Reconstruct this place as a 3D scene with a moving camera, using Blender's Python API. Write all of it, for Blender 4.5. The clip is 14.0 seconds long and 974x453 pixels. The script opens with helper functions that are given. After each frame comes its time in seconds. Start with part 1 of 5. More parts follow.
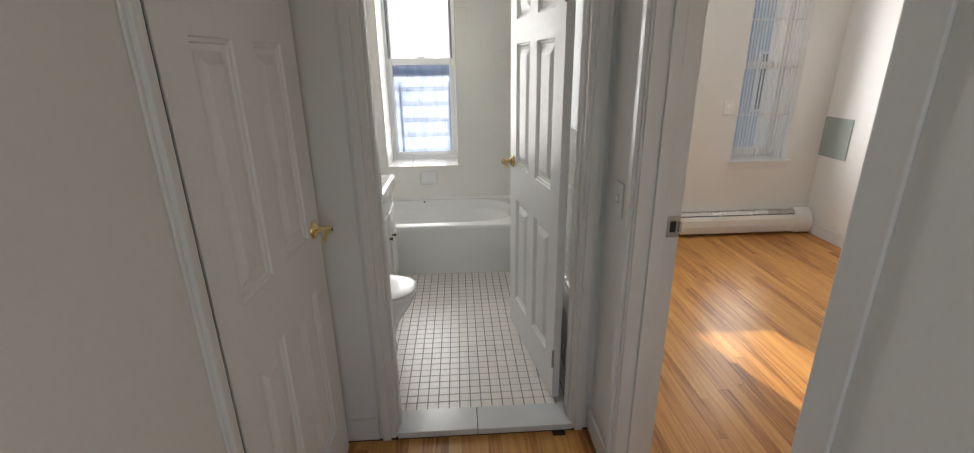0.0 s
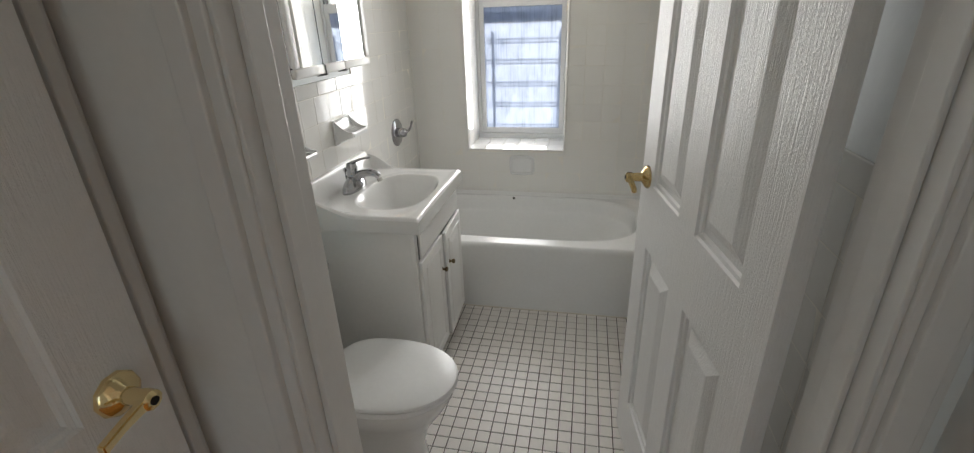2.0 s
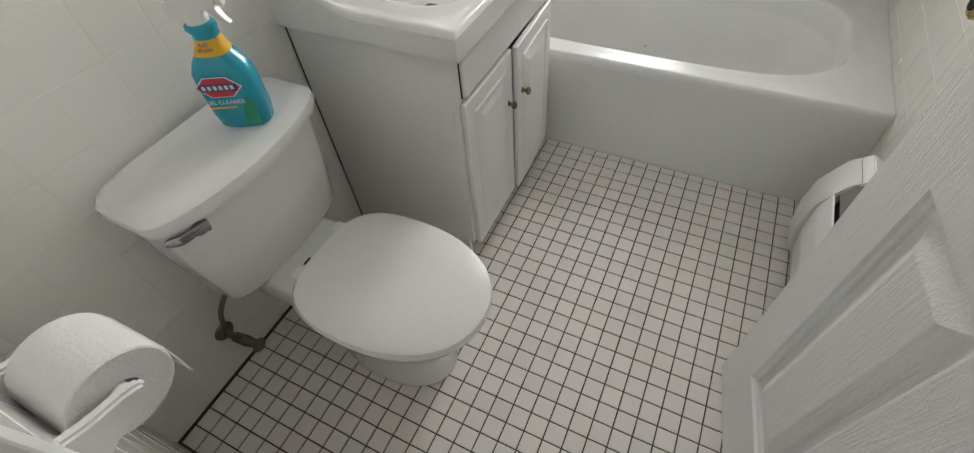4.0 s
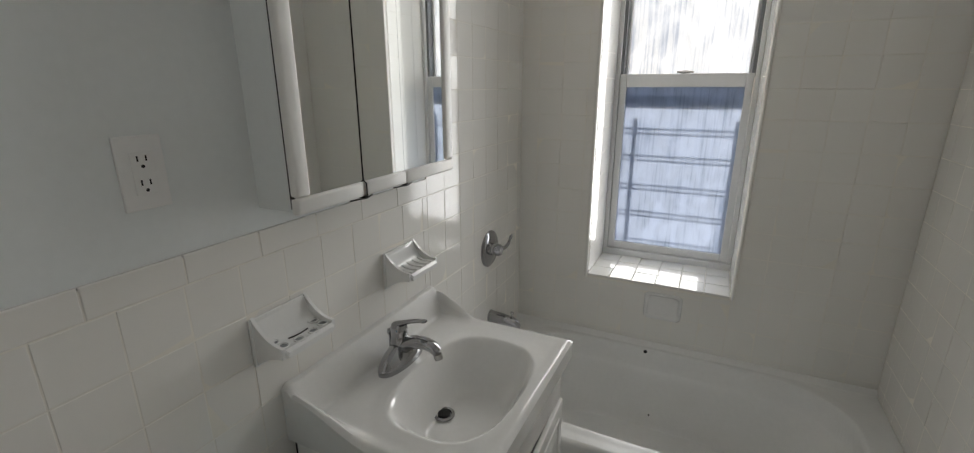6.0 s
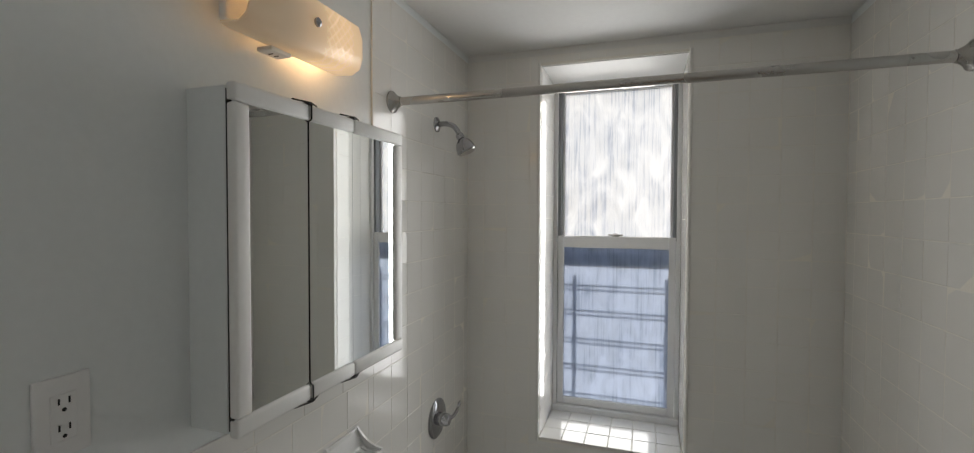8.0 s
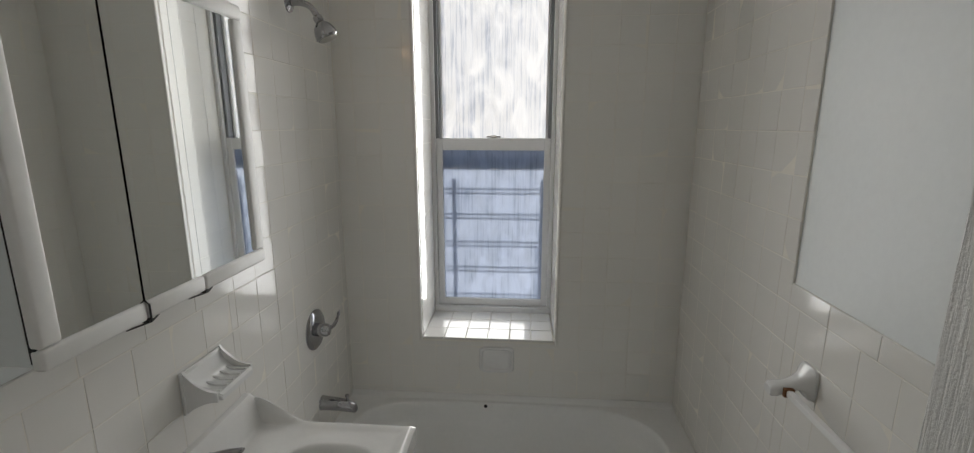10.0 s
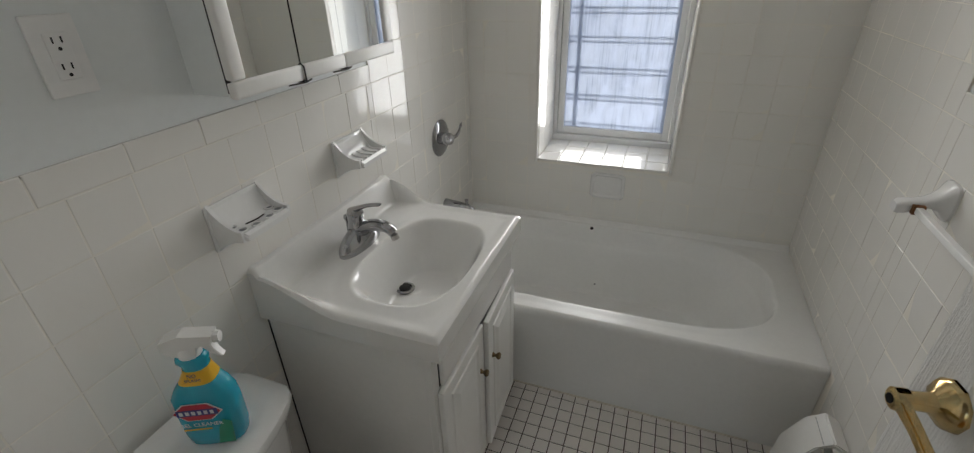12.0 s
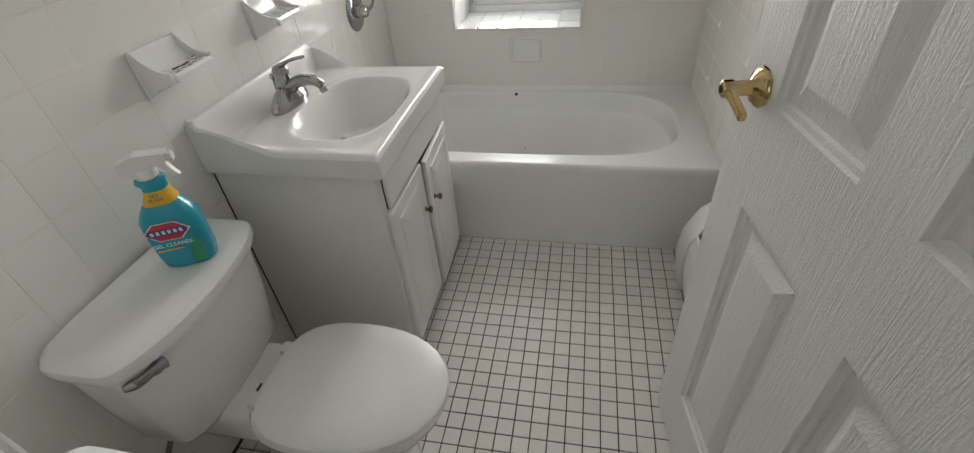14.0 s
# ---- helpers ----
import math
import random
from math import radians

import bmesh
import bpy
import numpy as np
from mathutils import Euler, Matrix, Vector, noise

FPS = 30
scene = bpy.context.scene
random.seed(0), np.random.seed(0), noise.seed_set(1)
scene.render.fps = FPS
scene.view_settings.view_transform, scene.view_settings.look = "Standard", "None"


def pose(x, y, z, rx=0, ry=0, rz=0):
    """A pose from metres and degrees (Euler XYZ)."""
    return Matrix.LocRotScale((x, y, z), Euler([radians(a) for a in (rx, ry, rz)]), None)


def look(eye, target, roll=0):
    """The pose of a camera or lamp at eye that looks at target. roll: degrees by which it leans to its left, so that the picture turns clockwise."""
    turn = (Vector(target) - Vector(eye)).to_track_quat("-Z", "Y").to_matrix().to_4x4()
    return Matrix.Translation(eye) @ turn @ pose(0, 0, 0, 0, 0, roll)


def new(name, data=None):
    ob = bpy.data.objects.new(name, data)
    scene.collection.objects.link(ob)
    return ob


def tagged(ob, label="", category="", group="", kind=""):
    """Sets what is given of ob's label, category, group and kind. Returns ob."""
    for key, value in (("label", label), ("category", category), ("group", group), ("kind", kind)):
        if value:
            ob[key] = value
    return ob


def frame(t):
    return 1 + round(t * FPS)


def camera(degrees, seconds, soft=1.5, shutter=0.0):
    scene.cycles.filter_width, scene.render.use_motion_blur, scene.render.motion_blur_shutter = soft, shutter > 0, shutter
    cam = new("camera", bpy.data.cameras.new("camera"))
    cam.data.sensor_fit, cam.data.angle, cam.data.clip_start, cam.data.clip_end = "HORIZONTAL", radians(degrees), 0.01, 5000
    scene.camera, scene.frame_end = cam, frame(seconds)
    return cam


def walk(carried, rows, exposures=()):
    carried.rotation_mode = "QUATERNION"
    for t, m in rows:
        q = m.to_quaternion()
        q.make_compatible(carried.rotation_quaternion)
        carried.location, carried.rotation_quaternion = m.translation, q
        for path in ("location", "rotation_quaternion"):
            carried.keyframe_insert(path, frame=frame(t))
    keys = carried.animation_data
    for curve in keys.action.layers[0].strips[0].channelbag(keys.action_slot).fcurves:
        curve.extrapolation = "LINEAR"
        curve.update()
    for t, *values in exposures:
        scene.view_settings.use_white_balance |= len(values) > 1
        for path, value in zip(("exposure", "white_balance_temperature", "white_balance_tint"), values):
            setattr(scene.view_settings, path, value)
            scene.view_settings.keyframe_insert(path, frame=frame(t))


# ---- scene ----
cam = camera(91.8, 14.0, soft=1.2)

PATH = [
    (0, (-0.115, -2.479, 1.532), (-0.009, -0.593, 0.875), -0.8),
    (0.5, (-0.053, -2.208, 1.501), (-0.061, -0.32, 0.84), -1.7),
    (1, (-0.074, -1.908, 1.477), (-0.144, -0.03, 0.793), -2.1),
    (1.5, (-0.051, -1.612, 1.458), (-0.206, 0.253, 0.752), -1.0),
    (2, (-0.009, -1.309, 1.456), (-0.394, 0.479, 0.648), -2.0),
    (2.2, (-0.026, -1.207, 1.435), (-0.444, 0.526, 0.527), -2.1),
    (4.3, (-0.151, -0.536, 1.275), (-0.8, 0.539, -0.282), -6.2),
    (4.5, (-0.191, -0.507, 1.283), (-0.86, 0.659, -0.198), -5.2),
    (5, (-0.236, -0.447, 1.371), (-1.002, 0.944, 0.155), -5.0),
    (5.5, (-0.247, -0.424, 1.458), (-1.061, 1.197, 0.615), -2.4),
    (6, (-0.261, -0.449, 1.525), (-1.097, 1.276, 0.953), -0.1),
    (6.5, (-0.273, -0.471, 1.58), (-1.117, 1.303, 1.208), 0.6),
    (7, (-0.285, -0.485, 1.652), (-1.128, 1.323, 1.511), 0.7),
    (7.2, (-0.297, -0.484, 1.673), (-1.138, 1.33, 1.622), 0.9),
    (9.3, (-0.273, -0.391, 1.689), (-0.413, 1.594, 1.486), 0.1),
    (9.5, (-0.288, -0.386, 1.668), (-0.41, 1.59, 1.382), 0.0),
    (10, (-0.282, -0.391, 1.634), (-0.433, 1.56, 1.217), -0.0),
    (10.5, (-0.25, -0.416, 1.6), (-0.505, 1.487, 1.042), -0.6),
    (11, (-0.22, -0.432, 1.549), (-0.552, 1.381, 0.773), -1.0),
    (11.5, (-0.206, -0.463, 1.506), (-0.64, 1.243, 0.558), -1.5),
    (12, (-0.202, -0.506, 1.497), (-0.826, 1.135, 0.537), -1.4),
    (12.5, (-0.184, -0.547, 1.468), (-0.974, 1.026, 0.519), -0.5),
    (13, (-0.14, -0.577, 1.419), (-0.942, 0.937, 0.388), -1.8),
    (13.5, (-0.094, -0.624, 1.383), (-0.791, 0.834, 0.204), -6.2),
    (14, (-0.108, -0.748, 1.348), (-0.472, 0.783, 0.114), -5.1),
]
EXPOSURES = [(0, 0.62), (1.0, 0.52), (1.5, 0.42), (2.2, 0.32), (4.3, 0.66), (5, 0.1), (5.5, -0.18), (6, -0.36), (7, -0.45), (9.3, -0.65), (10.5, -0.5), (11, -0.4), (12, -0.18), (12.5, -0.13), (13, -0.03), (14, 0.34)]
walk(cam, [(t, look(eye, target, roll)) for t, eye, target, roll in PATH], EXPOSURES)

# ---- world, sun, large lights ----
world = bpy.data.worlds.new("sky")
scene.world = world
world.use_nodes = True
wn = world.node_tree.nodes
sky = wn.new("ShaderNodeTexSky")
sky.sky_type = "NISHITA"
sky.sun_disc = False
SUN_WAY = Vector((0.28, -1.0, -0.415)).normalized()
sky.sun_elevation = math.asin(-SUN_WAY.z)
sky.sun_rotation = math.atan2(-SUN_WAY.x, -SUN_WAY.y)
wn["Background"].inputs["Strength"].default_value = 0.13
world.node_tree.links.new(sky.outputs[0], wn["Background"].inputs["Color"])


def lamp(name, kind, m, energy, colour, size=0.1, size_y=None, angle=None, spread=180):
    data = bpy.data.lights.new(name, kind)
    data.energy, data.color = energy, colour
    if kind == "AREA":
        data.shape, data.size, data.size_y = "RECTANGLE", size, size_y
        data.spread = radians(spread)
    elif kind == "SUN":
        data.angle = angle
    else:
        data.shadow_soft_size = size
    ob = new(name, data)
    ob.matrix_world = m
    return ob


lamp("sun", "SUN", look((0, 0, 5), Vector((0, 0, 5)) + SUN_WAY), 5.0, (1.0, 0.93, 0.82), angle=radians(0.5))
lamp("bathroom_window_daylight", "AREA", look((-0.475, 1.908, 1.50), (-0.475, 0.0, 1.50)), 7.6, (1.0, 0.985, 0.955), 0.42, 1.50, spread=116)
# Added fill from behind the camera; the hall has no known source here.
lamp("hall_fill_light", "AREA", look((-0.10, -3.33, 1.40), (-0.10, 0.0, 1.05)), 1.45, (1.0, 0.95, 0.86), 0.75, 1.6)
lamp("wall_lamp_bulb", "POINT", pose(-1.033, 0.50, 2.075), 0.34, (1.0, 0.60, 0.28), 0.012)
lamp("bedroom_window_daylight", "AREA", look((2.58, 1.60, 1.45), (2.58, 0.0, 1.45)), 9.0, (1.0, 0.99, 0.98), 0.50, 1.50, spread=140)
lamp("bedroom_second_window_daylight", "AREA", look((0.955, 1.60, 1.45), (0.955, 0.0, 1.45)), 10, (1.0, 0.99, 0.97), 0.55, 1.50)

# ---- materials ----


def material(name, base, rough=0.5, metal=0.0, vary=0.05, scale=6.0, grain=0.03, grain_scale=60.0, bump=0.03, bump_scale=80.0,
             coat=0.0, island=0.0, spec=0.5):
    """A surface with a base colour, blotches and grain at two sizes, uneven gloss and fine relief."""
    mat = bpy.data.materials.new(name)
    mat.use_nodes = True
    nt = mat.node_tree
    n, l = nt.nodes, nt.links
    bsdf = n["Principled BSDF"]
    big, small = n.new("ShaderNodeTexNoise"), n.new("ShaderNodeTexNoise")
    big.inputs["Scale"].default_value, big.inputs["Detail"].default_value = scale, 4
    small.inputs["Scale"].default_value, small.inputs["Detail"].default_value = grain_scale, 3
    geo = n.new("ShaderNodeNewGeometry")
    l.new(geo.outputs["Position"], big.inputs["Vector"])
    l.new(geo.outputs["Position"], small.inputs["Vector"])
    sum1 = n.new("ShaderNodeMath")
    sum1.operation = "MULTIPLY_ADD"
    l.new(big.outputs["Fac"], sum1.inputs[0])
    sum1.inputs[1].default_value, sum1.inputs[2].default_value = vary * 2, 1 - vary
    sum2 = n.new("ShaderNodeMath")
    sum2.operation = "MULTIPLY_ADD"
    l.new(small.outputs["Fac"], sum2.inputs[0])
    sum2.inputs[1].default_value = grain * 2
    l.new(sum1.outputs[0], sum2.inputs[2])
    last = sum2
    if island:
        info = n.new("ShaderNodeObjectInfo")
        sum3 = n.new("ShaderNodeMath")
        sum3.operation = "MULTIPLY_ADD"
        l.new(info.outputs["Random"], sum3.inputs[0])
        sum3.inputs[1].default_value = island
        l.new(last.outputs[0], sum3.inputs[2])
        last = sum3
    mul = n.new("ShaderNodeVectorMath")
    mul.operation = "SCALE"
    mul.inputs[0].default_value = base[:3]
    l.new(last.outputs[0], mul.inputs["Scale"])
    l.new(mul.outputs[0], bsdf.inputs["Base Color"])
    ro = n.new("ShaderNodeMath")
    ro.operation = "MULTIPLY_ADD"
    l.new(big.outputs["Fac"], ro.inputs[0])
    ro.inputs[1].default_value, ro.inputs[2].default_value = rough * 0.4, rough * 0.8
    l.new(ro.outputs[0], bsdf.inputs["Roughness"])
    bsdf.inputs["Metallic"].default_value = metal
    bsdf.inputs["Specular IOR Level"].default_value = spec
    bsdf.inputs["Coat Weight"].default_value = coat
    if bump:
        bt = n.new("ShaderNodeTexNoise")
        bt.inputs["Scale"].default_value, bt.inputs["Detail"].default_value = bump_scale, 3
        l.new(geo.outputs["Position"], bt.inputs["Vector"])
        bp = n.new("ShaderNodeBump")
        bp.inputs["Strength"].default_value, bp.inputs["Distance"].default_value = bump, 0.01
        l.new(bt.outputs["Fac"], bp.inputs["Height"])
        l.new(bp.outputs[0], bsdf.inputs["Normal"])
    return mat


def wood_floor_material(name):
    """Varnished oak strips: grain drawn along y, a tone for each board."""
    mat = bpy.data.materials.new(name)
    mat.use_nodes = True
    nt = mat.node_tree
    n, l = nt.nodes, nt.links
    bsdf = n["Principled BSDF"]
    geo = n.new("ShaderNodeNewGeometry")
    mp = n.new("ShaderNodeMapping")
    mp.inputs["Scale"].default_value = (60, 3.0, 60)
    info = n.new("ShaderNodeObjectInfo")
    off = n.new("ShaderNodeVectorMath")
    off.operation = "MULTIPLY_ADD"
    l.new(info.outputs["Random"], off.inputs[0])
    off.inputs[1].default_value = (3.1, 17.3, 5.7)
    l.new(geo.outputs["Position"], off.inputs[2])
    l.new(off.outputs[0], mp.inputs["Vector"])
    nz = n.new("ShaderNodeTexNoise")
    nz.inputs["Scale"].default_value, nz.inputs["Detail"].default_value, nz.inputs["Distortion"].default_value = 1.0, 6, 0.6
    l.new(mp.outputs[0], nz.inputs["Vector"])
    isl = n.new("ShaderNodeMath")
    isl.operation = "ADD"
    l.new(geo.outputs["Random Per Island"], isl.inputs[0])
    l.new(info.outputs["Random"], isl.inputs[1])
    fr = n.new("ShaderNodeMath")
    fr.operation = "FRACT"
    l.new(isl.outputs[0], fr.inputs[0])
    mix = n.new("ShaderNodeMath")
    mix.operation = "MULTIPLY_ADD"
    l.new(fr.outputs[0], mix.inputs[0])
    mix.inputs[1].default_value = 0.30
    half = n.new("ShaderNodeMath")
    half.operation = "MULTIPLY"
    l.new(nz.outputs["Fac"], half.inputs[0])
    half.inputs[1].default_value = 0.75
    l.new(half.outputs[0], mix.inputs[2])
    ramp = n.new("ShaderNodeValToRGB")
    e = ramp.color_ramp.elements
    e[0].position, e[0].color = 0.22, (0.20, 0.064, 0.014, 1)
    e[1].position, e[1].color = 0.85, (0.70, 0.385, 0.12, 1)
    mid = ramp.color_ramp.elements.new(0.5)
    mid.color = (0.54, 0.25, 0.066, 1)
    l.new(mix.outputs[0], ramp.inputs[0])
    l.new(ramp.outputs[0], bsdf.inputs["Base Color"])
    bsdf.inputs["Roughness"].default_value = 0.34
    bsdf.inputs["Specular IOR Level"].default_value = 0.28
    bsdf.inputs["Coat Weight"].default_value = 0.06
    bsdf.inputs["Coat Roughness"].default_value = 0.18
    bp = n.new("ShaderNodeBump")
    bp.inputs["Strength"].default_value, bp.inputs["Distance"].default_value = 0.06, 0.004
    l.new(nz.outputs["Fac"], bp.inputs["Height"])
    l.new(bp.outputs[0], bsdf.inputs["Normal"])
    return mat


def door_paint_material(name):
    """White paint over a moulded door skin with a pressed wood grain that runs up the door."""
    mat = material(name, (0.86, 0.86, 0.85), 0.40, vary=0.03, bump=0)
    nt = mat.node_tree
    n, l = nt.nodes, nt.links
    co = n.new("ShaderNodeTexCoord")
    mp = n.new("ShaderNodeMapping")
    mp.inputs["Scale"].default_value = (90, 90, 5)
    l.new(co.outputs["Object"], mp.inputs["Vector"])
    nz = n.new("ShaderNodeTexNoise")
    nz.inputs["Scale"].default_value, nz.inputs["Detail"].default_value, nz.inputs["Distortion"].default_value = 1.6, 4, 1.2
    l.new(mp.outputs[0], nz.inputs["Vector"])
    bp = n.new("ShaderNodeBump")
    bp.inputs["Strength"].default_value, bp.inputs["Distance"].default_value = 0.42, 0.004
    l.new(nz.outputs["Fac"], bp.inputs["Height"])
    peel = n.new("ShaderNodeTexNoise")
    peel.inputs["Scale"].default_value, peel.inputs["Detail"].default_value = 210, 4
    l.new(co.outputs["Object"], peel.inputs["Vector"])
    bp2 = n.new("ShaderNodeBump")
    bp2.inputs["Strength"].default_value, bp2.inputs["Distance"].default_value = 0.28, 0.004
    l.new(peel.outputs["Fac"], bp2.inputs["Height"])
    l.new(bp.outputs[0], bp2.inputs["Normal"])
    l.new(bp2.outputs[0], n["Principled BSDF"].inputs["Normal"])
    return mat


def frosted_material(name, mist, blur, light, dark, clear):
    """A wet, misted window pane: beads of water scatter the light, drips and wiped patches run through them. The tints
    also carry how bright the view behind is.
    """
    mat = bpy.data.materials.new(name)
    mat.use_nodes = True
    nt = mat.node_tree
    n, l = nt.nodes, nt.links
    n.remove(n["Principled BSDF"])
    geo = n.new("ShaderNodeNewGeometry")

    def noise(stretch, detail, bend):
        mp = n.new("ShaderNodeMapping")
        mp.inputs["Scale"].default_value = stretch
        l.new(geo.outputs["Position"], mp.inputs["Vector"])
        nz = n.new("ShaderNodeTexNoise")
        nz.inputs["Scale"].default_value, nz.inputs["Detail"].default_value, nz.inputs["Distortion"].default_value = 1, detail, bend
        l.new(mp.outputs[0], nz.inputs["Vector"])
        return nz.outputs["Fac"]

    def span(value, a, b, c, d):
        r = n.new("ShaderNodeMapRange")
        r.inputs["From Min"].default_value, r.inputs["From Max"].default_value = a, b
        r.inputs["To Min"].default_value, r.inputs["To Max"].default_value = c, d
        l.new(value, r.inputs["Value"])
        return r.outputs[0]

    def calc(kind, a, b):
        m = n.new("ShaderNodeMath")
        m.operation = kind
        l.new(a, m.inputs[0])
        l.new(b, m.inputs[1])
        return m.outputs[0]

    drips = span(noise((95, 1, 2.6), 3, 0.5), 0.50, 0.62, 0.0, 1.0)
    beads = span(noise((300, 1, 260), 2, 0.0), 0.38, 0.64, 0.0, 1.0)
    blots = span(noise((10, 1, 5), 6, 1.0), 0.34, 0.72, 0.0, 1.0)
    wet = calc("ADD", calc("MULTIPLY", drips, blots), calc("MULTIPLY", beads, span(blots, 0, 1, 0.35, 0.6)))
    tone = n.new("ShaderNodeMix")
    tone.data_type = "RGBA"
    tone.clamp_factor = True
    l.new(wet, tone.inputs["Factor"])
    tone.inputs["A"].default_value, tone.inputs["B"].default_value = (*light, 1), (*dark, 1)
    tr = n.new("ShaderNodeBsdfTranslucent")
    l.new(tone.outputs["Result"], tr.inputs["Color"])
    rf = n.new("ShaderNodeBsdfRefraction")
    rf.inputs["Color"].default_value = (*clear, 1)
    rf.inputs["IOR"].default_value, rf.inputs["Roughness"].default_value = 1.06, blur
    mix = n.new("ShaderNodeMixShader")
    l.new(span(blots, 0, 1, mist[1], mist[0]), mix.inputs[0])
    l.new(rf.outputs[0], mix.inputs[1])
    l.new(tr.outputs[0], mix.inputs[2])
    l.new(mix.outputs[0], n["Material Output"].inputs["Surface"])
    return mat


def glowing(name, colour, strength):
    mat = bpy.data.materials.new(name)
    mat.use_nodes = True
    b = mat.node_tree.nodes["Principled BSDF"]
    b.inputs["Base Color"].default_value = (*colour, 1)
    b.inputs["Roughness"].default_value = 0.3
    b.inputs["Emission Color"].default_value = (*colour, 1)
    b.inputs["Emission Strength"].default_value = strength
    return mat


M_WALL = material("wall_paint", (0.79, 0.785, 0.765), 0.6, vary=0.04, scale=2.5, bump=0.05, bump_scale=45)
M_BLUEWALL = material("bath_wall_paint", (0.81, 0.842, 0.84), 0.4, vary=0.03, scale=2.5, bump=0.04, bump_scale=45)
M_CEIL = material("ceiling_paint", (0.85, 0.85, 0.84), 0.8, vary=0.03, scale=2)
M_TRIM = material("trim_gloss_paint", (0.76, 0.755, 0.74), 0.32, vary=0.04, bump=0.05, bump_scale=30)
M_DOOR = door_paint_material("door_paint")
M_GROUT = material("white_grout", (0.85, 0.82, 0.75), 0.85, vary=0.1, scale=5)
M_FGROUT = material("floor_grout", (0.085, 0.066, 0.050), 0.9, vary=0.2, scale=5, grain=0.1)
M_TILE = material("glazed_wall_tile", (0.88, 0.865, 0.825), 0.10, vary=0.03, scale=3, bump=0.05, bump_scale=14, island=0.012, grain=0.0)
M_FTILE = material("floor_mosaic_tile", (0.83, 0.79, 0.745), 0.33, vary=0.09, scale=4, bump=0.05, bump_scale=60, island=0.07)
M_WOOD = wood_floor_material("oak_strip_floor")
M_DARKGAP = material("floor_gap", (0.05, 0.025, 0.012), 0.9)
M_PORC = material("white_porcelain", (0.86, 0.86, 0.85), 0.09, vary=0.02, bump=0.015, bump_scale=6, coat=0.3)
M_ENAMEL = material("tub_enamel", (0.88, 0.88, 0.86), 0.22, vary=0.04, scale=4, bump=0.03, bump_scale=7, spec=0.4)
M_MARBLE = material("cultured_marble", (0.85, 0.845, 0.825), 0.15, vary=0.02, bump=0.01, bump_scale=9, coat=0.25)
M_CAB = material("cabinet_white_laminate", (0.87, 0.865, 0.84), 0.38, vary=0.03, bump=0.02)
M_CHROME = material("chrome", (0.38, 0.38, 0.39), 0.06, 1.0, vary=0.04, bump=0)
M_STEEL = material("brushed_steel", (0.46, 0.445, 0.42), 0.28, 1.0, vary=0.1)
M_BRASS = material("polished_brass", (0.93, 0.76, 0.42), 0.12, 1.0, vary=0.06, bump=0)
M_TARNISH = material("tarnished_pipe", (0.20, 0.18, 0.16), 0.42, 1.0, vary=0.3, scale=30)
M_ABRASS = material("aged_brass", (0.19, 0.14, 0.075), 0.35, 1.0, vary=0.2)
M_MIRROR = material("mirror_glass", (0.86, 0.88, 0.87), 0.015, 1.0, vary=0.0, grain=0.0, bump=0)
# Serves real black parts as well as shade painted into gaps and slots.
M_DARK = material("black_parts_and_gap_shade", (0.015, 0.015, 0.015), 0.6)
M_ALU = material("white_vinyl", (0.80, 0.80, 0.80), 0.35, vary=0.03)
M_CAULK = material("yellowed_caulk", (0.76, 0.71, 0.62), 0.7, vary=0.25, scale=14)
M_GREYTRACK = material("grey_window_track", (0.23, 0.24, 0.25), 0.4, vary=0.1)
# Lower pane tinted darker, upper paler, to put the brighter sky into the colour.
M_FROST_DIM = frosted_material("misted_glass_dimmed", (0.70, 0.88), 0.04, (0.68, 0.74, 0.86), (0.46, 0.52, 0.65), (0.92, 0.96, 1.0))
M_WET_BRIGHT = frosted_material("wet_glass_brightened", (0.78, 0.95), 0.16, (0.97, 0.98, 1.0), (0.56, 0.61, 0.71), (0.80, 0.85, 0.93))
M_BAR = material("window_guard_steel", (0.10, 0.13, 0.19), 0.5, vary=0.15)
M_MARBLE_SADDLE = material("marble_saddle", (0.74, 0.75, 0.76), 0.16, vary=0.09, scale=7, bump=0.02)
M_HEAT = material("heater_enamel", (0.82, 0.815, 0.79), 0.35, vary=0.05, bump=0.03, bump_scale=12)
M_RUST = material("rust", (0.19, 0.08, 0.03), 0.9, vary=0.3, scale=40)
M_PAPER = material("toilet_paper", (0.82, 0.81, 0.80), 0.95, vary=0.03, bump=0.2, bump_scale=220)
M_PLASTIC = material("white_plastic", (0.86, 0.86, 0.85), 0.3, vary=0.02)
M_PATCH = material("grey_green_panel", (0.33, 0.38, 0.36), 0.55, vary=0.05)
M_FACADE = material("pale_siding", (0.52, 0.58, 0.65), 0.8, vary=0.12, scale=1)
M_GROUND = material("yard_ground", (0.22, 0.21, 0.19), 0.95, vary=0.2, scale=0.5)

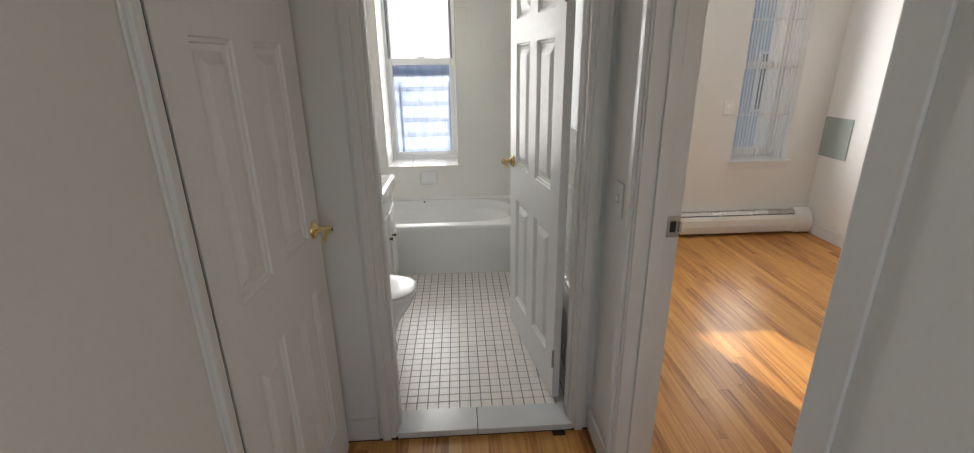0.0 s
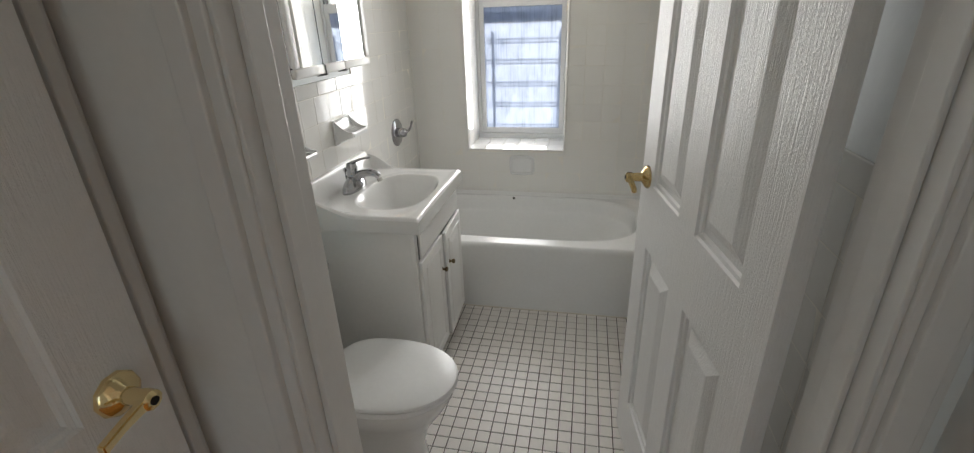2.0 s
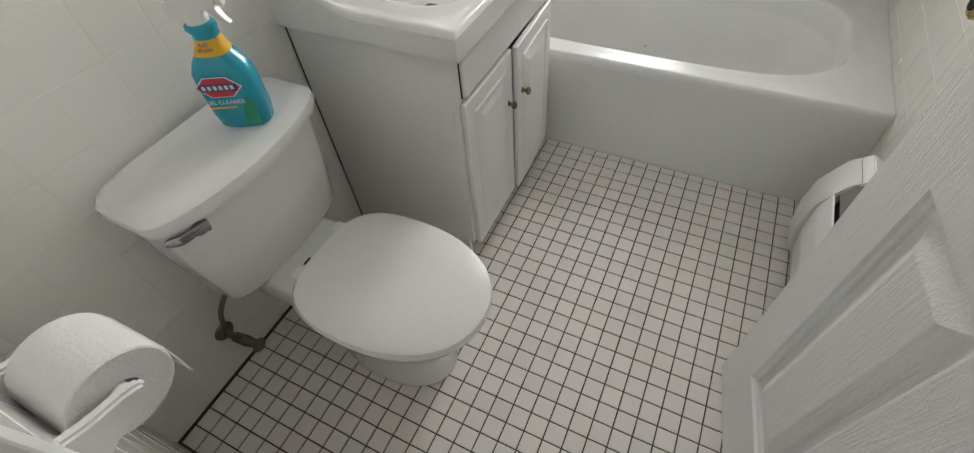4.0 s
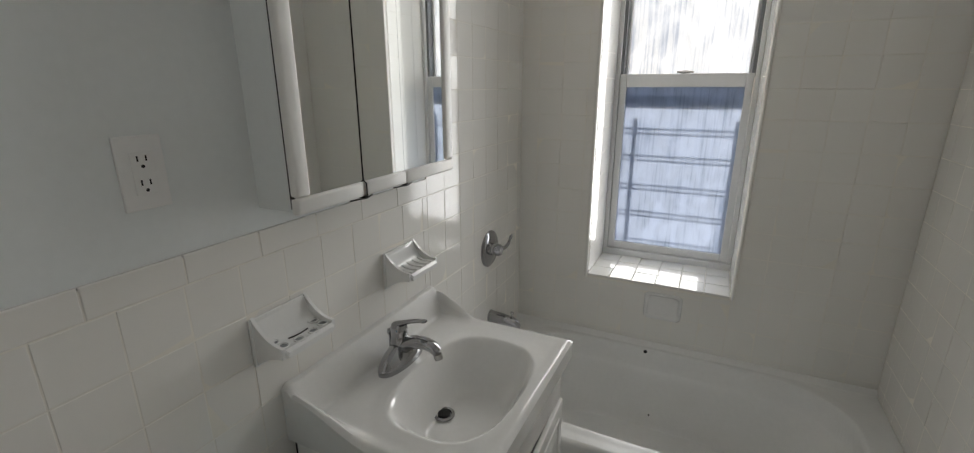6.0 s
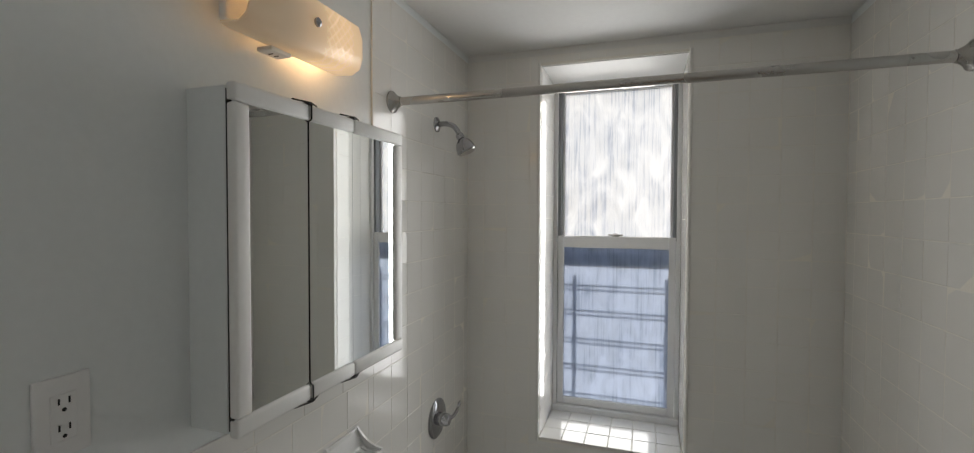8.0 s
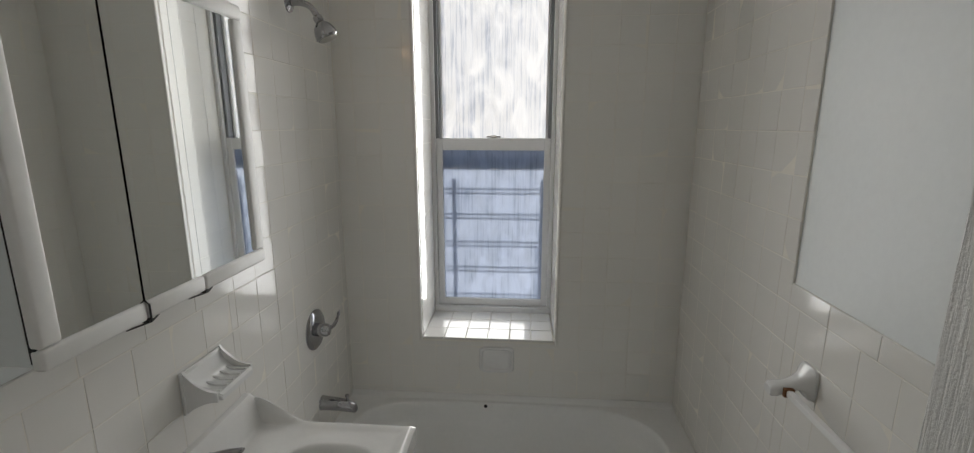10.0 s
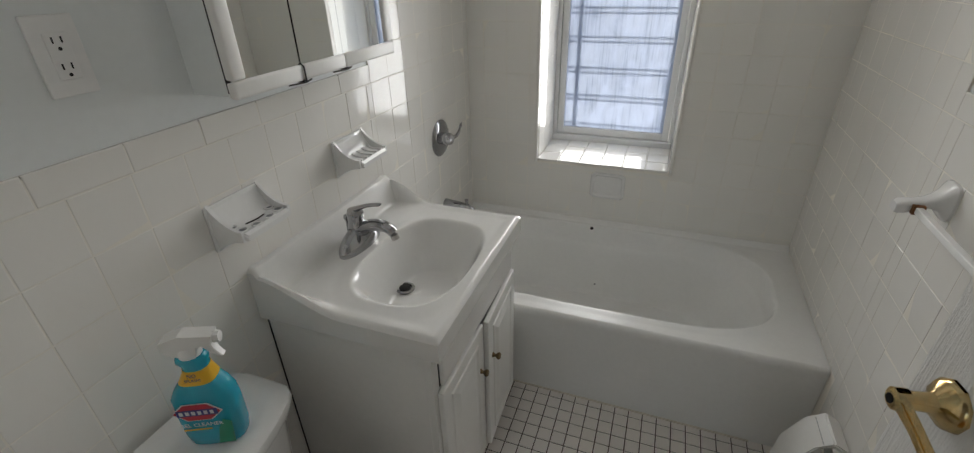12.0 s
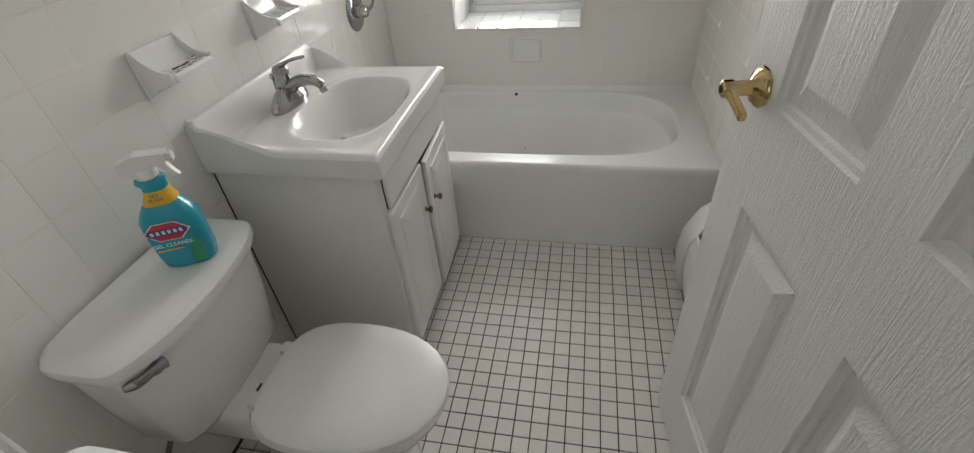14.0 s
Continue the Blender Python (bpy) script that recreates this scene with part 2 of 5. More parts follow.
# ---- mesh helpers ----


def part(name, bm, mat, parent=None, label="", smooth=False, kind=""):
    """Links a bmesh as one mesh object under a thing or a part."""
    bmesh.ops.recalc_face_normals(bm, faces=bm.faces)
    me = bpy.data.meshes.new(name)
    bm.to_mesh(me)
    bm.free()
    me.materials.append(mat)
    if smooth:
        me.shade_smooth()
        if smooth != "all":
            me.set_sharp_from_angle(angle=radians(38))
    ob = new(name, me)
    if parent is not None:
        ob.parent = parent
    return tagged(ob, label=label, kind=kind)


def thing(name, at, label, category, group="", kind="", turn=0.0):
    ob = new(name)
    ob.empty_display_size = 0.05
    ob.matrix_world = pose(*at, 0, 0, turn)
    return tagged(ob, label, category, group, kind)


def box(x0, x1, y0, y1, z0, z1, bevel=0.0, seg=2, bm=None):
    """A box, its edges rounded by bevel."""
    one = bmesh.new()
    bmesh.ops.create_cube(one, size=1, matrix=Matrix.LocRotScale(((x0 + x1) / 2, (y0 + y1) / 2, (z0 + z1) / 2), None,
                                                              (x1 - x0, y1 - y0, z1 - z0)))
    if bevel:
        bmesh.ops.bevel(one, geom=one.edges[:], offset=bevel, segments=seg, affect="EDGES", profile=0.5)
    if bm is None:
        return one
    return join(bm, one)


def join(bm, other, m=None):
    me = bpy.data.meshes.new("scratch")
    if m is not None:
        other.transform(m)
    other.to_mesh(me)
    other.free()
    bm.from_mesh(me)
    bpy.data.meshes.remove(me)
    return bm


def lofted(rings, cap=True, close=True):
    """A skin over rings of equally many points."""
    bm = bmesh.new()
    vs = [[bm.verts.new(p) for p in r] for r in rings]
    k = len(vs[0])
    for a, b in zip(vs, vs[1:]):
        for i in range(k if close else k - 1):
            j = (i + 1) % k
            bm.faces.new((a[i], a[j], b[j], b[i]))
    if cap:
        bm.faces.new(vs[0][::-1])
        bm.faces.new(vs[-1])
    return bm


def turned(profile, seg=24, m=None, cap=True):
    """A turned shape: profile of (radius, height) about z."""
    rings = [[(r * math.cos(2 * math.pi * i / seg), r * math.sin(2 * math.pi * i / seg), h) for i in range(seg)] for r, h in profile]
    bm = lofted(rings, cap)
    if m is not None:
        bm.transform(m)
    return bm


def tube(points, radii, seg=12, squash=1.0):
    """A tube along a line of points; radii: one number or one for each."""
    pts = [Vector(p) for p in points]
    if not isinstance(radii, (list, tuple)):
        radii = [radii] * len(pts)
    rings = []
    for i, p in enumerate(pts):
        d = (pts[min(i + 1, len(pts) - 1)] - pts[max(i - 1, 0)]).normalized()
        ref = Vector((0, 0, 1)) if abs(d.z) < 0.95 else Vector((0, 1, 0))
        u = d.cross(ref).normalized()
        v = u.cross(d)
        rings.append([p + radii[i] * (math.cos(a) * u + squash * math.sin(a) * v) for a in [2 * math.pi * k / seg for k in range(seg)]])
    return lofted(rings)


def curve_points(pts, n=20):
    """A smooth line through control points (Catmull-Rom)."""
    p = [Vector(q) for q in pts]
    p = [2 * p[0] - p[1]] + p + [2 * p[-1] - p[-2]]
    out = []
    for i in range(1, len(p) - 2):
        for k in range(n):
            t = k / n
            out.append(0.5 * (2 * p[i] + (p[i + 1] - p[i - 1]) * t + (2 * p[i - 1] - 5 * p[i] + 4 * p[i + 1] - p[i + 2]) * t * t
                              + (3 * p[i] - p[i - 1] - 3 * p[i + 1] + p[i + 2]) * t ** 3))
    out.append(p[-2])
    return out


def facing(way):
    """Turns z to point along way."""
    return Vector(way).to_track_quat("Z", "Y").to_matrix().to_4x4()


def smoothstep(a, b, x):
    t = max(0.0, min(1.0, (x - a) / (b - a)))
    return t * t * (3 - 2 * t)


def structure(name, bm, mat, label, category):
    return tagged(part(name, bm, mat), label, category, kind="structure")


def wall(name, axis, t0, t1, a0, a1, z0, z1, mat, label, holes=()):
    """A thick wall across axis from t0 to t1, along the other from a0 to a1, with openings (a0, a1, z0, z1) through it."""
    cuts_a = sorted({a0, a1, *[h[0] for h in holes], *[h[1] for h in holes]})
    cuts_z = sorted({z0, z1, *[h[2] for h in holes], *[h[3] for h in holes]})
    bm = bmesh.new()
    for p, q in zip(cuts_a, cuts_a[1:]):
        for r, s in zip(cuts_z, cuts_z[1:]):
            ca, cz = (p + q) / 2, (r + s) / 2
            if any(h[0] < ca < h[1] and h[2] < cz < h[3] for h in holes):
                continue
            if axis == "x":
                box(t0, t1, p, q, r, s, bm=bm)
            else:
                box(p, q, t0, t1, r, s, bm=bm)
    bmesh.ops.remove_doubles(bm, verts=bm.verts, dist=1e-5)
    inner = [f for f in bm.faces if len([g for g in bm.faces if g is not f and (g.calc_center_median() - f.calc_center_median()).length < 1e-4])]
    bmesh.ops.delete(bm, geom=inner, context="FACES")
    return structure(name, bm, mat, label, "wall")


# ---- the plan ----
XL, XR, YF, YB = -1.075, 0.405, -0.665, 1.595      # the bathroom's tiled faces
H_BATH, H_HALL = 2.41, 2.46
P = 0.0508                                         # pitch of the floor mosaic
TP = 0.108                                         # pitch of the wall tiles
WIN = (-0.735, -0.130, 0.680, 2.335)               # bathroom window opening
RAIL = 1.188                                       # foot of the tile cap
ZH = -0.022                                        # hall and bedroom floor
TUB_Y, TUB_Z = 0.845, 0.390

wall("wall_north", "y", 1.605, 2.10, -1.25, 3.40, -0.3, 2.7, M_WALL, "white painted outer wall with window openings",
     [WIN, (2.32, 2.84, 0.66, 2.25), (0.64, 1.27, 0.67, 2.25)])
wall("wall_west", "x", -1.25, -1.0805, -0.795, 1.605, -0.1, 2.55, M_BLUEWALL, "pale painted bathroom wall above white tiles")
wall("wall_partition", "x", 0.4105, 0.555, -0.795, 1.605, -0.1, 2.55, M_BLUEWALL, "pale painted bathroom wall above white tiles")
wall("wall_bath_front", "y", -0.795, -0.675, -1.50, 0.43, -0.1, 2.55, M_WALL, "painted wall round the bathroom doorway",
     [(-0.445, 0.362, -0.05, 2.05)])
wall("wall_hall_east", "x", 0.43, 0.57, -3.3, -0.795, -0.1, 2.55, M_WALL, "off-white hall wall with a bedroom doorway",
     [(-1.90, -1.09, -0.05, 2.06)])
wall("wall_hall_west", "x", -0.78, -0.66, -3.3, -0.795, -0.1, 2.55, M_WALL, "off-white hall wall with a closet doorway",
     [(-1.575, -0.835, -0.05, 2.06)])
# The opening in this unseen wall is made up to house the fill lamp.
wall("wall_hall_south", "y", -3.42, -3.3, -0.78, 0.57, -0.1, 2.55, M_WALL, "plain painted wall with an opening added for fill light",
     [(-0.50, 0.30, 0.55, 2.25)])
wall("wall_closet_west", "x", -1.50, -1.40, -1.75, -0.795, -0.1, 2.55, M_WALL, "plain painted closet wall")
wall("wall_closet_south", "y", -1.85, -1.75, -1.50, -0.78, -0.1, 2.55, M_WALL, "plain painted closet wall")
wall("wall_bedroom_east", "x", 3.15, 3.30, -3.3, 1.605, -0.1, 2.7, M_WALL, "white painted bedroom wall with a grey panel")
wall("wall_bedroom_south", "y", -3.42, -3.3, 0.57, 3.30, -0.1, 2.7, M_WALL, "plain white bedroom wall")
structure("ceiling_bathroom", box(-1.25, 0.50, -0.74, 1.70, H_BATH, H_BATH + 0.1), M_CEIL, "flat white painted bathroom ceiling", "ceiling")
structure("ceiling_hall", box(-1.5, 0.50, -3.4, -0.74, H_HALL, H_HALL + 0.1), M_CEIL, "flat white painted hall ceiling", "ceiling")
structure("ceiling_bedroom", box(0.50, 3.3, -3.4, 1.7, H_HALL + 0.003, H_HALL + 0.1), M_CEIL, "flat white painted bedroom ceiling", "ceiling")
FLOOR_BATH = structure("floor_bathroom", box(-1.085, 0.415, -0.675, 1.605, -0.12, -0.003), M_FGROUT,
                       "small square off-white mosaic tiles with dark grout", "floor")
FLOOR_HALL = structure("floor_hall", box(-1.40, 0.5, -3.3, -0.735, -0.14, ZH - 0.004), M_DARKGAP, "varnished oak strip floor", "floor")
FLOOR_BED = structure("floor_bedroom", box(0.5, 3.15, -3.3, 1.605, -0.14, ZH - 0.004), M_DARKGAP, "glossy honey oak strip floor", "floor")
structure("ground", box(-150, 150, 2.5, 260, -3.6, -3.4), M_GROUND, "bare yard ground below the windows", "ground")


def saddle():
    t = thing("door_threshold", (0, 0, 0), "grey-white marble saddle under the bathroom door", "threshold", kind="structure")
    part("slab", box(-0.425, -0.075, -0.812, -0.668, -0.02, 0.012, 0.004), M_MARBLE_SADDLE, t)
    part("slab", box(-0.073, 0.345, -0.812, -0.668, -0.02, 0.011, 0.004), M_MARBLE_SADDLE, t)


saddle()

# ---- doors, casings and trim ----


def panel_door(name, at, turn, width, height, hinge_sign, label, knob_side=(1, 1)):
    """A moulded six-panel door, hinged at its origin, leaf along local y, front face at local x = 0, back at +0.035 * hinge_sign."""
    t = thing(name, at, label, "door", kind="structure", turn=turn)
    stile, mid = 0.112, 0.105
    pw = (width - 2 * stile - mid) / 2
    cols = [(stile, stile + pw), (stile + pw + mid, width - stile)]
    rows = [(0.20, 0.803), (0.992, 1.60), (1.71, height - 0.115)]
    th = 0.035 * hinge_sign
    leaf = bmesh.new()
    rec = 0.0145 * hinge_sign

    def cut_face(x, sign):
        ys = sorted({0, width, *[c for p in cols for c in p]})
        zs = sorted({0, height, *[c for p in rows for c in p]})
        for y0, y1 in zip(ys, ys[1:]):
            for z0, z1 in zip(zs, zs[1:]):
                hole = (y0, y1) in cols and (z0, z1) in rows
                if not hole:
                    vs = [leaf.verts.new((x, a, b)) for a, b in ((y0, z0), (y1, z0), (y1, z1), (y0, z1))]
                    leaf.faces.new(vs)
                    continue
                steps = [(0, 0), (0.003, 0.45), (0.011, 0.58), (0.014, 1.0), (0.029, 1.0), (0.033, 0.9), (0.056, 0.14), (0.059, 0.1)]
                rings = [[leaf.verts.new((x + sign * rec * d, a, b)) for a, b in
                          ((y0 + o, z0 + o), (y1 - o, z0 + o), (y1 - o, z1 - o), (y0 + o, z1 - o))] for o, d in steps]
                for r, s in zip(rings, rings[1:]):
                    for i in range(4):
                        j = (i + 1) % 4
                        leaf.faces.new((r[i], r[j], s[j], s[i]))
                leaf.faces.new(rings[-1])

    cut_face(0.0, 1)
    cut_face(th, -1)
    for a, b, c, d in (((0, 0), (width, 0), 0, 0), ((0, height), (width, height), 0, 0)):
        vs = [leaf.verts.new(p) for p in ((0, a[0], a[1]), (0, b[0], b[1]), (th, b[0], b[1]), (th, a[0], a[1]))]
        leaf.faces.new(vs)
    for y in (0, width):
        vs = [leaf.verts.new(p) for p in ((0, y, 0), (0, y, height), (th, y, height), (th, y, 0))]
        leaf.faces.new(vs)
    bmesh.ops.remove_doubles(leaf, verts=leaf.verts, dist=1e-5)
    slab = part("leaf", leaf, M_DOOR, t)
    # lever handles
    for side in knob_side:
        s = -hinge_sign * side
        x0 = 0.0 if s * hinge_sign < 0 else th
        y, z = width - 0.062, 1.005
        m = Matrix.Translation((x0, y, z)) @ facing((s, 0, 0))
        h = part("handle", turned([(0.033, 0), (0.033, 0.004), (0.029, 0.010), (0.018, 0.016), (0.013, 0.020), (0.0115, 0.045), (0.0145, 0.047),
                                   (0.0145, 0.062), (0.010, 0.065)], 10, m), M_BRASS, t, "polished brass lever handle", smooth=True)
        lev = lofted([[(x0 + s * (0.049 + 0.013 * u), y - k * w, z - d + (0.0085 if v else -0.0085) * f) for u, v in ((0, 0), (1, 0), (1, 1), (0, 1))]
                      for k, d, f, w in ((-0.012, 0, 1, 1), (0.012, 0.001, 1.0, 1), (0.040, 0.006, 0.8, 1), (0.068, 0.014, 0.8, 1), (0.074, 0.016, 0.9, 1))])
        bmesh.ops.bevel(lev, geom=lev.edges[:], offset=0.0022, segments=2, affect="EDGES")
        part("lever", lev, M_BRASS, h, smooth=True)
        part("keyhole", turned([(0.0065, 0), (0.0065, 0.0015)], 14, Matrix.Translation((x0 + s * 0.0645, y, z)) @ facing((s, 0, 0))), M_DARK, h)
    part("latch_plate", box(min(0.2 * th, 0.8 * th), max(0.2 * th, 0.8 * th), width - 0.001, width + 0.002, 0.975, 1.035), M_BRASS, t, "small brass latch plate")
    for z in (0.22, height - 0.25):
        hg = part("hinge", tube([(-0.004 * hinge_sign, -0.006, z - 0.045), (-0.004 * hinge_sign, -0.006, z + 0.045)], 0.006, 10), M_STEEL, t, "dull steel hinge", smooth=True)
    return t


def casing(name, label, pieces, depth_axis, face, out, plain=()):
    """Door casing: upright and head boards with a stepped, rounded section, proud of the face by out."""
    t = thing(name, (0, 0, 0), label, "door casing", kind="structure")
    for at, (a0, a1, z0, z1) in enumerate(pieces):
        for k, (i, o) in enumerate(((0.0, 0.7), (0.22, 1.0))):
            if k and at in plain:
                continue
            tall = (z1 - z0) > (a1 - a0)
            if tall:
                w = a1 - a0
                p, q, r, s = a0 + w * (0.0 if k == 0 else 0.18), a1 - w * (0.0 if k == 0 else 0.30), z0, z1
            else:
                p, q, r, s = a0, a1, z0 + (z1 - z0) * (0 if k == 0 else 0.25), z1 - (z1 - z0) * (0 if k == 0 else 0.15)
            d0, d1 = sorted((face, face + out * (o if k == 0 else 1.0) * (0.6 if k == 0 else 1)))
            b = box(p, q, d0, d1, r, s, 0.003) if depth_axis == "y" else box(d0, d1, p, q, r, s, 0.003)
            part("board" if k == 0 else "moulding", b, M_TRIM, t)
    return t


# bathroom doorway
def jamb(name, label, boxes):
    t = thing(name, (0, 0, 0), label, "door jamb", kind="structure")
    for b in boxes:
        part("board", box(*b, 0.002), M_TRIM, t)
    return t


jamb("door_jamb_bathroom", "glossy white painted door jamb with a stop",
     [(-0.445, -0.425, -0.797, -0.672, -0.02, 2.03), (0.338, 0.362, -0.797, -0.672, -0.02, 2.03), (-0.445, 0.362, -0.797, -0.672, 2.03, 2.05),
      (-0.425, -0.413, -0.765, -0.72, 0.012, 2.03), (0.330, 0.338, -0.765, -0.72, 0.012, 2.03)])
casing("door_casing_bathroom", "glossy off-white painted casing round the bathroom doorway",
       [(-0.500, -0.432, ZH, 2.045), (0.344, 0.410, ZH, 2.045), (-0.500, 0.400, 2.046, 2.11)], "y", -0.795, -0.022)
casing("door_casing_bathroom_inner", "glossy white casing inside the bathroom doorway",
       [(-0.500, -0.432, 0.0, 2.045), (0.353, 0.400, 0.0, 2.045), (-0.500, 0.400, 2.046, 2.11)], "y", -0.675, 0.02)
panel_door("door_1", (0.286, -0.640, 0.018), 8.9, 0.765, 2.01, 1, "white six-panel bathroom door standing open with brass levers")

# closet door in the hall's left wall
jamb("door_jamb_closet", "off-white painted closet door jamb",
     [(-0.782, -0.658, -1.575, -1.556, ZH, 2.04), (-0.782, -0.658, -0.853, -0.835, ZH, 2.04), (-0.782, -0.658, -1.575, -0.835, 2.04, 2.06)])
casing("door_casing_closet", "off-white painted casing round the closet doorway",
       [(-1.612, -1.553, ZH, 2.055), (-0.842, -0.800, ZH, 2.055), (-1.612, -0.800, 2.056, 2.12)], "x", -0.66, 0.018)
panel_door("door_2", (-0.652, -1.5455, ZH + 0.014), -2.4, 0.690, 2.02, -1, "off-white six-panel closet door left slightly ajar", (1,))

# Black strip laid on the jamb to paint in the hinge gap's shade.
part("hinge_gap_shade", box(-0.6585, -0.6560, -1.5528, -1.5462, ZH + 0.01, 2.035), M_DARK, bpy.data.objects["door_jamb_closet"], "black strip for the shade in the hinge gap")

# bedroom doorway in the hall's right wall
jamb("door_jamb_bedroom", "glossy off-white bedroom door jamb",
     [(0.428, 0.572, -1.11, -1.09, ZH, 2.04), (0.428, 0.572, -1.90, -1.88, ZH, 2.04), (0.428, 0.572, -1.90, -1.09, 2.04, 2.06),
      (0.478, 0.515, -1.122, -1.11, ZH, 2.04)])
casing("door_casing_bedroom", "glossy off-white casing round the bedroom doorway",
       [(-1.103, -1.040, ZH, 2.055), (-1.950, -1.887, ZH, 2.055), (-1.950, -1.040, 2.056, 2.12)], "x", 0.43, -0.02, plain=(1,))


def strike():
    t = thing("strike_plate", (0.548, -1.1105, 1.035), "dark steel strike plate let into the bedroom jamb", "strike plate")
    part("plate", box(-0.019, 0.023, -0.0025, 0, -0.035, 0.035, 0.001), M_STEEL, t)
    part("lip", box(0.018, 0.026, -0.010, 0, -0.016, 0.016, 0.001), M_STEEL, t)
    part("latch_hole", box(-0.009, 0.010, -0.0032, -0.0024, -0.018, 0.018), M_DARK, t)


strike()


def light_switch():
    t = thing("light_switch", (0.43, -0.945, 1.083), "painted-over wall plate with a worn toggle switch", "light switch")
    part("plate", box(-0.006, 0, -0.037, 0.037, -0.06, 0.06, 0.002), M_WALL, t)
    part("toggle", box(-0.016, -0.005, -0.004, 0.004, -0.006, 0.010, 0.002), M_PLASTIC, t)
    part("toggle_slot", box(-0.0068, -0.005, -0.007, 0.007, -0.014, 0.014), M_STEEL, t)


light_switch()


def baseboard(name, x0, x1, y0, y1, h, mat=None):
    b = box(x0, x1, y0, y1, ZH, ZH + h, 0.005)
    structure(name, b, mat or M_TRIM, "off-white painted wooden baseboard", "baseboard")


baseboard("baseboard_hall_north", -0.66, -0.502, -0.809, -0.795, 0.11)
baseboard("baseboard_hall_north_right", 0.412, 0.43, -0.809, -0.795, 0.11)
baseboard("baseboard_hall_east", 0.416, 0.43, -1.038, -0.811, 0.11)
baseboard("baseboard_hall_east_near", 0.416, 0.43, -3.3, -1.952, 0.11)
baseboard("baseboard_hall_west", -0.66, -0.646, -3.3, -1.614, 0.11)
baseboard("baseboard_bedroom_east", 3.135, 3.15, -3.3, 1.51, 0.11)
baseboard("baseboard_bedroom_south", 0.6, 3.13, -3.3, -3.285, 0.11)

# ---- bathroom window ----


def sash(t, name, x0, x1, z0, z1, y0, y1, stile, bottom, top, pane_mat):
    s = part(name, box(x0, x0 + stile, y0, y1, z0, z1, 0.003), M_ALU, t)
    part("stile", box(x1 - stile, x1, y0, y1, z0, z1, 0.003), M_ALU, s)
    part("bottom_rail", box(x0 + stile, x1 - stile, y0 + 0.001, y1 - 0.001, z0, z0 + bottom, 0.003), M_ALU, s)
    part("top_rail", box(x0 + stile, x1 - stile, y0 + 0.001, y1 - 0.001, z1 - top, z1, 0.003), M_ALU, s)
    ym = (y0 + y1) / 2
    return part("pane", box(x0 + stile - 0.004, x1 - stile + 0.004, ym - 0.003, ym + 0.003, z0 + bottom - 0.004, z1 - top + 0.004), pane_mat, s)


